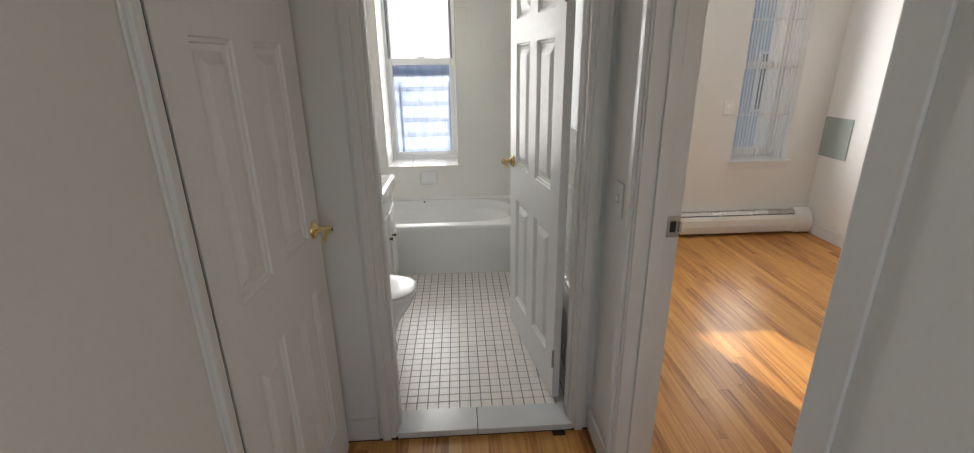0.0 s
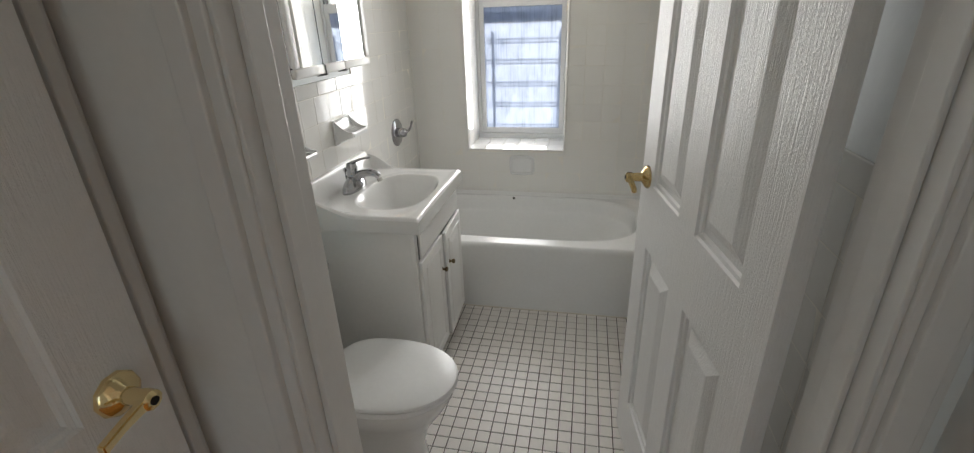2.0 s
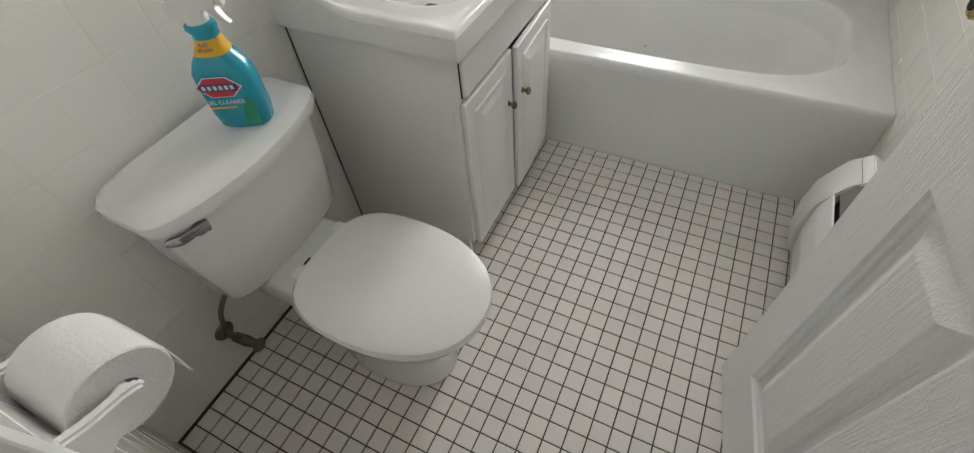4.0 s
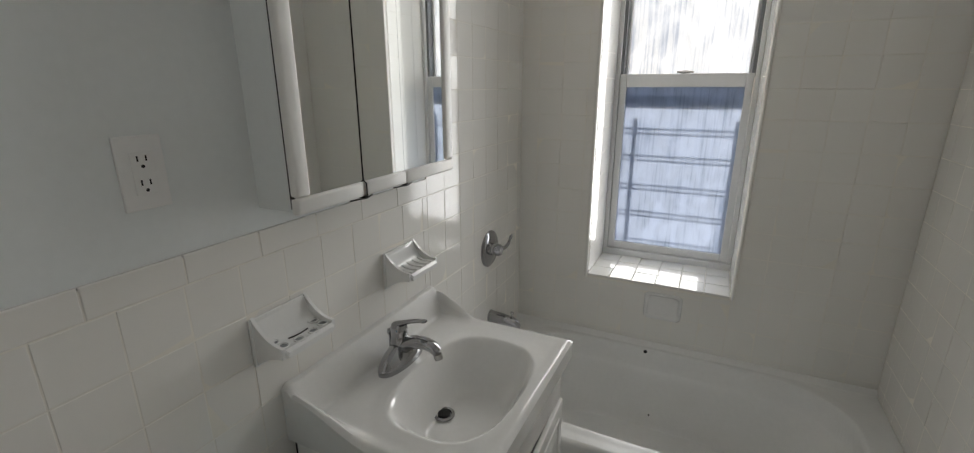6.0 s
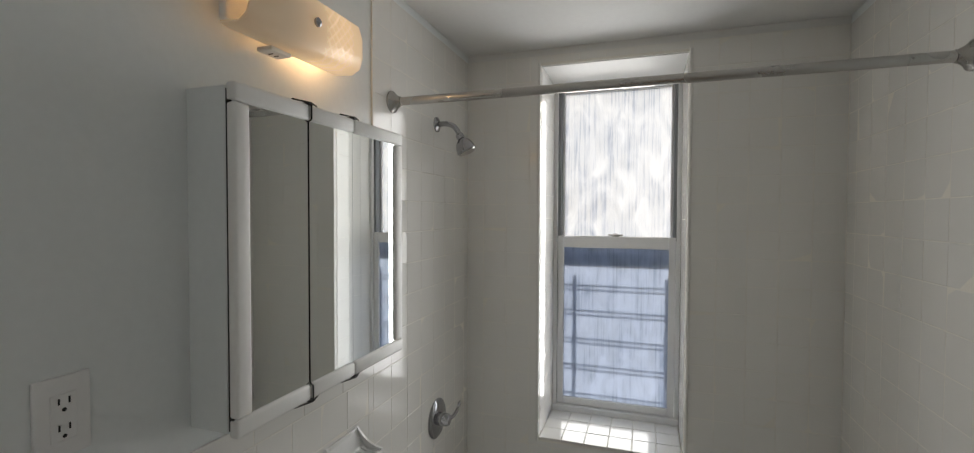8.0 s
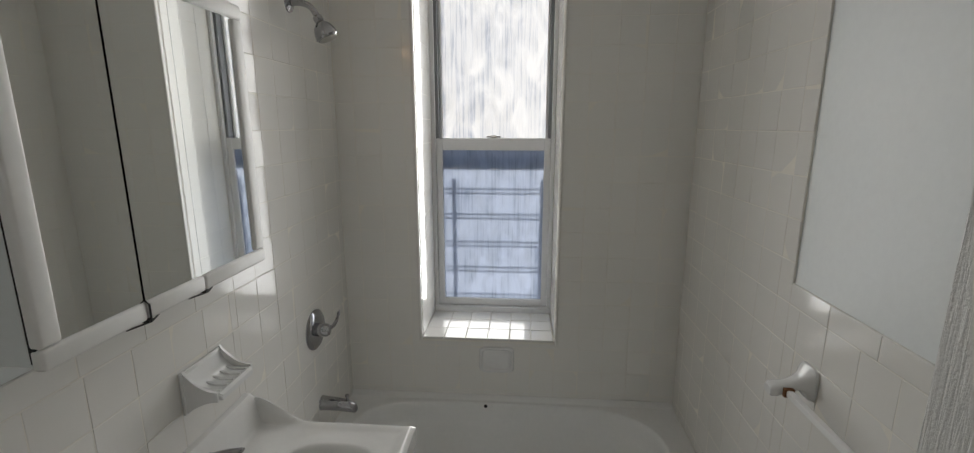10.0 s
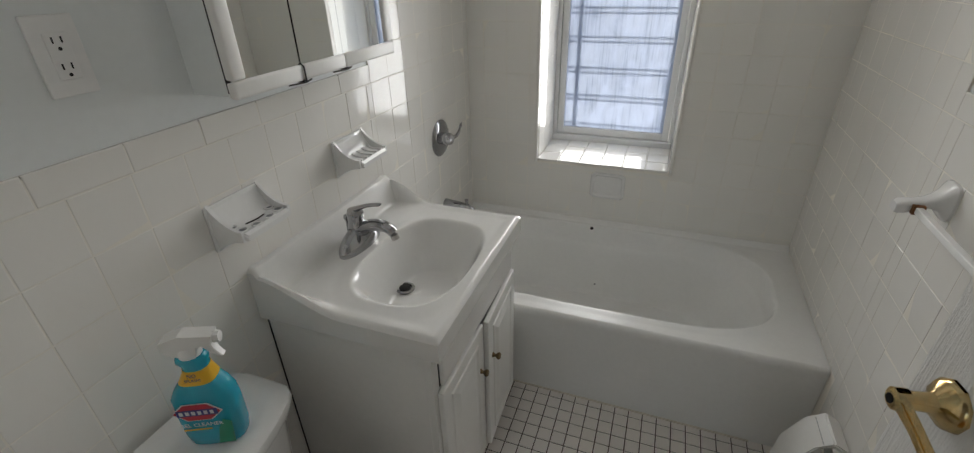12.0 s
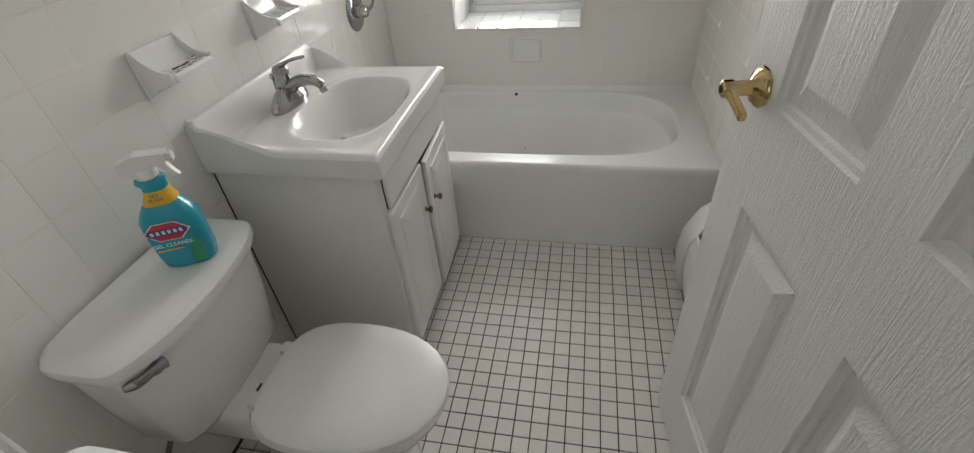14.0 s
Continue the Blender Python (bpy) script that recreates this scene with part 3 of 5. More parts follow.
def bath_window():
    t = thing("window_1", (0, 0, 0), "misted white double-hung bathroom window with tiled reveal", "window", kind="structure")
    x0, x1, z0, z1 = WIN
    yf = 1.915
    part("window_frame", box(x0 + 0.004, x0 + 0.022, yf, yf + 0.13, z0 + 0.02, z1, 0.002), M_ALU, t)
    part("window_frame", box(x1 - 0.022, x1 - 0.004, yf, yf + 0.13, z0 + 0.02, z1, 0.002), M_ALU, t)
    part("window_frame", box(x0 + 0.022, x1 - 0.022, yf, yf + 0.13, z1 - 0.022, z1 - 0.002, 0.002), M_GREYTRACK, t)
    part("window_sill", box(x0 + 0.004, x1 - 0.004, yf - 0.01, yf + 0.14, z0 + 0.006, z0 + 0.038, 0.004), M_ALU, t)
    for x in (x0 + 0.022, x1 - 0.036):
        part("track", box(x, x + 0.014, yf + 0.02, yf + 0.10, 1.56, z1 - 0.022), M_GREYTRACK, t, "dark grey sash track")
    a, b = x0 + 0.024, x1 - 0.024
    up = sash(t, "upper_sash", a + 0.012, b - 0.012, 1.445, 2.312, yf + 0.062, yf + 0.092, 0.012, 0.075, 0.014, M_WET_BRIGHT)
    lo = sash(t, "lower_sash", a, b, z0 + 0.040, 1.575, yf + 0.012, yf + 0.044, 0.030, 0.035, 0.058, M_FROST_DIM)
    part("sash_lock", turned([(0.018, 0), (0.018, 0.008), (0.010, 0.014)], 14, Matrix.Translation((-0.43, yf + 0.028, 1.576))), M_STEEL, t, "small grey metal sash lock", smooth=True)
    part("lock_arm", box(-0.465, -0.395, yf + 0.022, yf + 0.032, 1.578, 1.586, 0.002), M_STEEL, t)
    # plastered and tiled reveal
    for xa, s in ((x0, 1), (x1, -1)):
        part("reveal", box(min(xa, xa + s * 0.003), max(xa, xa + s * 0.003), 1.606, yf + 0.1, z0, z1), M_GROUT, t, "grouted reveal")
        zz = z0 + 0.013
        while zz < z1 - 0.01:
            zt = min(zz + TP, z1 - 0.004)
            for ya, yb in ((1.611, 1.7165), (1.718, 1.824), (1.8255, 1.9135)):
                part("reveal_tile", box(min(xa + s * 0.003, xa + s * 0.0042), max(xa + s * 0.003, xa + s * 0.0042), ya, yb, zz, zt - 0.0016), M_TILE, t)
            zz += TP
    part("reveal", box(x0 + 0.0036, x1 - 0.0036, 1.606, yf + 0.1, z1 - 0.0035, z1), M_WALL, t, "painted reveal head")
    part("tile_bed", box(x0 + 0.0036, x1 - 0.0036, 1.602, yf, z0, z0 + 0.005), M_GROUT, t)
    for j, (ya, yb) in enumerate(((1.590, 1.695), (1.698, 1.803), (1.806, 1.905))):
        n = 6
        w = (x1 - x0 - 0.010) / n
        for i in range(n):
            xa = x0 + 0.005 + i * w
            part("sill_tile", box(xa, xa + w - 0.003, ya, yb, z0 + 0.001, z0 + 0.011 - 0.0004 * ((i + j) % 3), 0.002, 1), M_TILE, t)
    # edge beads along the opening
    for xa in (x0 - 0.010, x1 - 0.002):
        part("edge_bead", box(xa, xa + 0.012, 1.588, 1.610, z0 - 0.010, z1 + 0.012, 0.004), M_TILE, t)
    return t


bath_window()


def window_guard():
    t = thing("window_guard", (0, 0, 0), "dark blue-grey steel guard outside the misted window", "window guard")
    y = 2.06
    for x in (-0.660, -0.222):
        part("post", box(x - 0.0075, x + 0.0075, y - 0.0075, y + 0.0075, 0.69, 1.420, 0.002), M_BAR, t)
    for z in (1.366, 1.238, 1.095, 0.961, 0.815):
        for d in (0.0, -0.022):
            part("rail", tube([(-0.728, y - 0.016, z + d), (-0.136, y - 0.016, z + d)], 0.0042, 8), M_BAR, t)
    for x in (-0.728, -0.140):
        part("bracket", box(x - 0.007, x + 0.007, y - 0.03, y - 0.012, 0.68, 1.41), M_BAR, t)


window_guard()

# ---- bathtub and its fittings ----


def superellipse(x, y, n):
    return (abs(x) ** n + abs(y) ** n) ** (1 / n)


def bathtub():
    t = thing("bathtub", (0, 0, 0), "white enamelled built-in bathtub with a plain apron", "bathtub")
    bm = bmesh.new()
    nx, ny = 230, 250
    cx, cy, ax, ay = -0.345, 1.235, 0.650, 0.315

    def top(x, y):
        d = superellipse((x - cx) / ax, (y - cy) / ay, 4.2 - 1.2 * smoothstep(-0.2, 0.4, x))
        side = 1 - smoothstep(0.70, 0.98, d)
        z = TUB_Z - 0.085 * (1 - smoothstep(0.966, 0.994, d)) - 0.255 * side ** 0.8
        slope = 0.16 * smoothstep(0.0, 0.36, x) * side * smoothstep(0.0, 0.9, d)
        z += slope
        lip = 0.0015 * smoothstep(0.97, 1.03, d) * (1 - smoothstep(1.03, 1.12, d))
        back = 0.018 * smoothstep(1.565, 1.595, y)
        front = -0.007 * (1 - smoothstep(TUB_Y - 0.002, TUB_Y + 0.012, y)) ** 2
        return z + lip + back + front

    grid = []
    for j in range(ny + 1):
        row = []
        for i in range(nx + 1):
            x = XL + 0.001 + (XR - XL - 0.002) * i / nx
            y = TUB_Y + (YB - 0.001 - TUB_Y) * j / ny
            row.append(bm.verts.new((x, y, top(x, y))))
        grid.append(row)
    for j in range(ny):
        for i in range(nx):
            bm.faces.new((grid[j][i], grid[j][i + 1], grid[j + 1][i + 1], grid[j + 1][i]))
    prev = grid[0]
    for dy, z in ((-0.003, TUB_Z - 0.014), (-0.003, TUB_Z - 0.030), (0.000, TUB_Z - 0.045), (0.004, 0.20), (0.006, 0.03), (0.0, 0.004), (0.0, 0.0)):
        row = [bm.verts.new((v.co.x, TUB_Y + dy, z)) for v in grid[0]]
        for i in range(nx):
            bm.faces.new((prev[i + 1], prev[i], row[i], row[i + 1]))
        prev = row
    part("tub_shell", bm, M_ENAMEL, t, smooth="all")
    # two dark chips in the enamel of the back slope
    for nm, x, z, r in (("overflow_chip", -0.438, 0.381, 0.0080), ("chip", -0.39, 0.102, 0.0035)):
        y = YB - 0.01
        while top(x, y) > z and y > cy:
            y -= 0.0005
        gx, gy = (top(x + 0.002, y) - top(x - 0.002, y)) / 0.004, (top(x, y + 0.002) - top(x, y - 0.002)) / 0.004
        part(nm, turned([(r, -0.003), (r, 0.0018), (r * 0.6, 0.003)], 12, Matrix.Translation((x, y, top(x, y))) @ facing((-gx, -gy, 1))), M_DARK, t, "small dark chip in the enamel")
    part("caulk", box(XL + 0.002, 0.26, TUB_Y - 0.006, TUB_Y + 0.002, -0.002, 0.0045, 0.002), M_CAULK, t, "yellowed caulk line")
    return t


bathtub()


def shower_valve():
    t = thing("shower_valve", (XL, 1.250, 0.866), "round chrome shower valve with a lever handle", "shower valve")
    part("plate", turned([(0.078, 0), (0.078, 0.004), (0.070, 0.010), (0.045, 0.013), (0.030, 0.014)], 40, facing((1, 0, 0))), M_CHROME, t, smooth=True)
    hub = part("hub", turned([(0.026, 0.012), (0.025, 0.05), (0.020, 0.058), (0.010, 0.060)], 24, facing((1, 0, 0))), M_CHROME, t, smooth=True)
    pts = curve_points([(0.045, 0.0, 0.0), (0.060, 0.030, 0.004), (0.068, 0.052, 0.022), (0.078, 0.060, 0.058)], 6)
    part("lever", tube(pts, [0.011 - 0.0003 * i for i in range(len(pts))], 10, 0.7), M_CHROME, hub, smooth=True)


def tub_spout():
    t = thing("tub_spout", (XL, 1.262, 0.545), "chrome bathtub spout on the tiled wall", "spout")
    rings = []
    for x, r, dz in ((0, 0.030, 0), (0.01, 0.028, 0), (0.06, 0.026, -0.002), (0.11, 0.024, -0.008), (0.135, 0.019, -0.016), (0.142, 0.010, -0.020)):
        rings.append([(x, r * math.cos(a), dz + r * math.sin(a)) for a in [2 * math.pi * k / 20 for k in range(20)]])
    part("spout_body", lofted(rings), M_CHROME, t, smooth=True)
    part("diverter", turned([(0.005, 0), (0.005, 0.02), (0.008, 0.022), (0.008, 0.028)], 12, Matrix.Translation((0.105, 0, 0.012))), M_CHROME, t, smooth=True)


def shower_head():
    t = thing("wall_shower", (XL, 1.250, 2.035), "chrome shower head on a bent arm", "shower")
    part("flange", turned([(0.030, 0), (0.029, 0.004), (0.018, 0.010), (0.012, 0.011)], 24, facing((1, 0, 0))), M_CHROME, t, smooth=True)
    pts = curve_points([(0, 0, 0), (0.04, 0.0, 0.001), (0.074, 0.002, -0.012), (0.096, 0.004, -0.044)], 7)
    part("arm", tube(pts, 0.0105, 12), M_CHROME, t, smooth=True)
    m = Matrix.Translation((0.093, 0.004, -0.040)) @ facing((0.42, 0.04, -0.90))
    head = part("head", turned([(0.012, 0), (0.016, 0.004), (0.016, 0.018), (0.014, 0.022), (0.030, 0.038), (0.037, 0.056), (0.039, 0.074), (0.034, 0.079)], 28, m), M_CHROME, t, smooth=True)
    part("spray_face", turned([(0.033, 0.0785), (0.031, 0.0812), (0.004, 0.0812)], 28, m), M_STEEL, head, "grey spray face", smooth=True)


def shower_rod():
    t = thing("shower_curtain_rod", (0, 0.905, 2.046), "brushed metal shower curtain rod between the walls", "curtain rod")
    part("rod", tube([(XL + 0.01, 0, 0), (XR - 0.01, 0, 0)], 0.0135, 18), M_STEEL, t, smooth=True)
    for x, s in ((XL, 1), (XR, -1)):
        part("flange", turned([(0.036, 0), (0.035, 0.005), (0.026, 0.012), (0.018, 0.024), (0.015, 0.034)], 24,
                              Matrix.Translation((x, 0, 0)) @ facing((s, 0, 0))), M_STEEL, t, "tarnished chrome flange", smooth=True)


shower_valve()
tub_spout()
shower_head()
shower_rod()


def recessed_soap_dish():
    t = thing("recessed_soap_dish", (-0.391, YB, 0.587), "recessed white ceramic soap dish in the tiles", "soap dish")
    w, h = 0.079, 0.064
    rings = []
    for o, d in ((0.0, 0.0), (0.003, -0.007), (0.010, -0.009), (0.016, -0.004), (0.020, 0.006), (0.024, 0.009)):
        ring = []
        for k in range(32):
            a = 2 * math.pi * (k + 0.5) / 32
            c, s = math.cos(a), math.sin(a)
            q = superellipse(c, s, 9)
            ring.append(((w - o) * c / q, d - 0.001, (h - o) * s / q))
        rings.append(ring)
    bm = lofted(rings)
    part("dish", bm, M_PORC, t, smooth=True)


recessed_soap_dish()

# ---- vanity ----


def vanity_top():
    t = thing("sink", (0, 0, 0), "glossy white cultured marble sink moulded into its counter", "sink")
    x0, x1, y0, y1 = XL + 0.001, -0.578, 0.168, 0.792
    bx, by, ax, ay = -0.766, 0.468, 0.153, 0.224
    bm = bmesh.new()
    nx, ny = 90, 104

    def top(x, y):
        v = (y - by) / ay
        u = (x - bx) / (ax * (1.0 - 0.10 * v * v))
        d = superellipse(u, v, 3.1)
        bowl = 1 - smoothstep(0.48, 0.985, d)
        lip = 0.003 * smoothstep(0.92, 1.02, d) * (1 - smoothstep(1.02, 1.25, d))
        z = 0.800 - 0.128 * bowl ** 0.8 + lip
        # splash at the wall, whose ends sweep forward and sink into the deck
        back = 1 - smoothstep(x0 + 0.014, x0 + 0.060, x)
        left = (1 - smoothstep(0.004, 0.050, y - y0)) * (1 - smoothstep(x0 + 0.02, x0 + 0.25, x))
        right = (1 - smoothstep(0.002, 0.030, y1 - y)) * (1 - smoothstep(x0 + 0.02, x0 + 0.19, x))
        z += max(0.082 * back, 0.068 * left, 0.075 * right)
        edge = min(x1 - x, y - y0, y1 - y)
        z -= 0.0025 * smoothstep(0.020, 0.045, edge) * smoothstep(0.95, 1.05, d)
        z -= 0.010 * (1 - smoothstep(0, 0.014, edge)) ** 2
        return z

    us = [i / nx for i in range(nx + 1)]
    vs_ = [j / ny for j in range(ny + 1)]
    grid = [[bm.verts.new((x0 + (x1 - x0) * u, y0 + (y1 - y0) * v, top(x0 + (x1 - x0) * u, y0 + (y1 - y0) * v))) for u in us] for v in vs_]
    for j in range(ny):
        for i in range(nx):
            bm.faces.new((grid[j][i], grid[j][i + 1], grid[j + 1][i + 1], grid[j + 1][i]))
    rim = grid[0][:] + [r[-1] for r in grid[1:]] + grid[-1][-2::-1]
    low = [bm.verts.new((v.co.x, v.co.y, 0.738)) for v in rim]
    for a, b, c, d in zip(rim, rim[1:], low[1:], low):
        bm.faces.new((a, d, c, b))
    slab = part("basin_slab", bm, M_MARBLE, t, smooth=True)
    dr = part("drain", turned([(0.029, 0), (0.029, 0.003), (0.021, 0.004), (0.019, -0.002)], 24, Matrix.Translation((-0.835, 0.468, 0.6745))), M_CHROME, t, "chrome drain ring", smooth=True)
    part("stopper", turned([(0.017, 0), (0.017, 0.006), (0.013, 0.008)], 20, Matrix.Translation((-0.835, 0.468, 0.6735))), M_DARK, dr, "dark stopper", smooth=True)


def vanity_cabinet():
    t = thing("vanity_cabinet", (0, 0, 0), "white laminate vanity cabinet with two panelled doors", "cabinet")
    x0, x1, y0, y1 = XL + 0.003, -0.628, 0.186, 0.776
    for ya in (y0, y1 - 0.016):
        part("side_panel", box(x0, x1, ya, ya + 0.016, 0.0, 0.738, 0.001, 1), M_CAB, t)
    part("bottom_shelf", box(x0, x1 - 0.001, y0 + 0.016, y1 - 0.016, 0.09, 0.106), M_CAB, t)
    part("back_panel", box(x0, x0 + 0.006, y0 + 0.016, y1 - 0.016, 0.106, 0.738), M_CAB, t)
    # Black strip on the side panel draws the shaded line at the wall.
    part("wall_gap_shade", box(x0, x0 + 0.003, y0 - 0.0022, y0 - 0.0003, 0.0, 0.738), M_DARK, t, "black strip for the shade along the wall")
    part("toe_kick", box(x1 - 0.065, x1 - 0.052, y0 + 0.017, y1 - 0.017, 0.0, 0.089), M_CAB, t)
    fr = bmesh.new()
    for a in ((y0, y0 + 0.042, 0.09, 0.737), (y1 - 0.042, y1, 0.09, 0.737), (y0 + 0.042, y1 - 0.042, 0.60, 0.737), (y0 + 0.042, y1 - 0.042, 0.09, 0.125)):
        box(x1, x1 + 0.018, a[0], a[1], a[2], a[3], bm=fr)
    part("face_frame", fr, M_CAB, t)
    # Thin black sheets on the face frame paint shade round drawer and doors.
    part("drawer_gap_shade", box(x1 + 0.0182, x1 + 0.0192, y0 + 0.0288, y1 - 0.0168, 0.6105, 0.7175), M_DARK, t, "fine black edge for the shade round the drawer front")
    part("door_gap_shade", box(x1 + 0.0182, x1 + 0.0192, 0.468, 0.480, 0.078, 0.604), M_DARK, t, "fine black strip for the shade between the doors")
    part("false_drawer", box(x1 + 0.019, x1 + 0.031, y0 + 0.030, y1 - 0.018, 0.612, 0.716, 0.005), M_CAB, t)

    def leaf(ya, yb, open_deg, hinge_left, ky):
        piv = (x1 + 0.019, ya if hinge_left else yb, 0.0)
        m = Matrix.Translation(piv) @ pose(0, 0, 0, 0, 0, open_deg) @ Matrix.Translation([-c for c in piv])
        z0, z1, xf = 0.075, 0.605, x1 + 0.036
        bm = box(x1 + 0.019, xf, ya, yb, z0, z1, 0.004)
        d = part("door", bm, M_CAB, t)
        rings = [[(xf + e, p, q) for p, q in ((ya + o, z0 + o), (yb - o, z0 + o), (yb - o, z1 - o), (ya + o, z1 - o))]
                 for o, e in ((0.040, -0.001), (0.044, 0.0035), (0.050, 0.004), (0.058, -0.0005), (0.066, 0.0005), (0.085, 0.005))]
        part("raised_panel", lofted(rings), M_CAB, d)
        kz = 0.452
        kb = part("knob", turned([(0.009, 0), (0.006, 0.004), (0.0045, 0.010), (0.010, 0.016), (0.0115, 0.021), (0.008, 0.025)], 16,
                                 Matrix.Translation((xf, ky, kz)) @ facing((1, 0, 0))), M_ABRASS, d, "small aged brass knob", smooth=True)
        d.matrix_world = m
        return d

    leaf(0.200, 0.470, 0.0, True, 0.436)
    leaf(0.477, 0.768, 2.5, False, 0.512)


vanity_cabinet()
vanity_top()


def faucet():
    t = thing("basin_faucet", (-0.973, 0.476, 0.797), "chrome single-lever basin faucet on the vanity top", "faucet")
    t.scale = (1.12, 1.12, 1.12)
    rings = []
    for z, f in ((0, 1.0), (0.010, 1.0), (0.020, 0.94), (0.034, 0.80), (0.046, 0.58), (0.054, 0.40)):
        rings.append([(0.033 * f * math.cos(a), 0.080 * f * math.cos(math.pi / 2 - a), z) for a in [2 * math.pi * k / 32 for k in range(32)]])
    part("deck_plate", lofted(rings), M_CHROME, t, smooth=True)
    body = part("body", turned([(0.026, 0.012), (0.024, 0.040), (0.022, 0.066), (0.020, 0.076)], 24), M_CHROME, t, smooth=True)
    pts = curve_points([(0.0, 0, 0.034), (0.030, 0, 0.058), (0.062, 0, 0.067), (0.090, 0, 0.064), (0.107, 0, 0.052)], 6)
    part("spout", tube(pts, [0.0235 - 0.0004 * i for i in range(len(pts))], 14, 0.8), M_CHROME, t, smooth=True)
    part("aerator", turned([(0.0105, 0), (0.0105, 0.012)], 16, Matrix.Translation((0.106, 0, 0.047)) @ facing((0.3, 0, -1))), M_STEEL, t, smooth=True)
    cap = part("lever_cap", turned([(0.021, 0.075), (0.022, 0.090), (0.018, 0.102), (0.008, 0.106)], 20), M_CHROME, t, smooth=True)
    pts = curve_points([(-0.006, 0, 0.100), (0.026, 0, 0.113), (0.050, 0, 0.121), (0.078, 0, 0.126)], 5)
    part("lever", tube(pts, [0.0125, 0.0125, 0.012, 0.0115, 0.011, 0.0105, 0.010, 0.0095, 0.009, 0.009, 0.0085, 0.008, 0.008, 0.008, 0.0085, 0.006], 12, 0.5), M_CHROME, cap, smooth=True)
    part("lift_rod", tube([(-0.03, 0.0, 0.02), (-0.03, 0.0, 0.07)], 0.003, 8), M_CHROME, t, smooth=True)
    part("lift_knob", turned([(0.004, 0.066), (0.007, 0.072), (0.006, 0.080), (0.002, 0.083)], 14, Matrix.Translation((-0.03, 0, 0))), M_CHROME, t, smooth=True)


faucet()

# ---- toilet ----


def egg(cx, cy, back, front, half, z, n=44, flat=2.0):
    """A toilet-seat outline: blunt at the back, rounder at the front."""
    ring = []
    for k in range(n):
        a = 2 * math.pi * k / n
        c, s = math.cos(a), math.sin(a)
        e = 2.15 if c > 0 else 3.4
        q = superellipse(c, s, e)
        x = (front if c > 0 else back) * c / q
        ring.append((cx + x, cy + half * s / q * (1 - 0.10 * (c < 0) * c * c), z))
    return ring


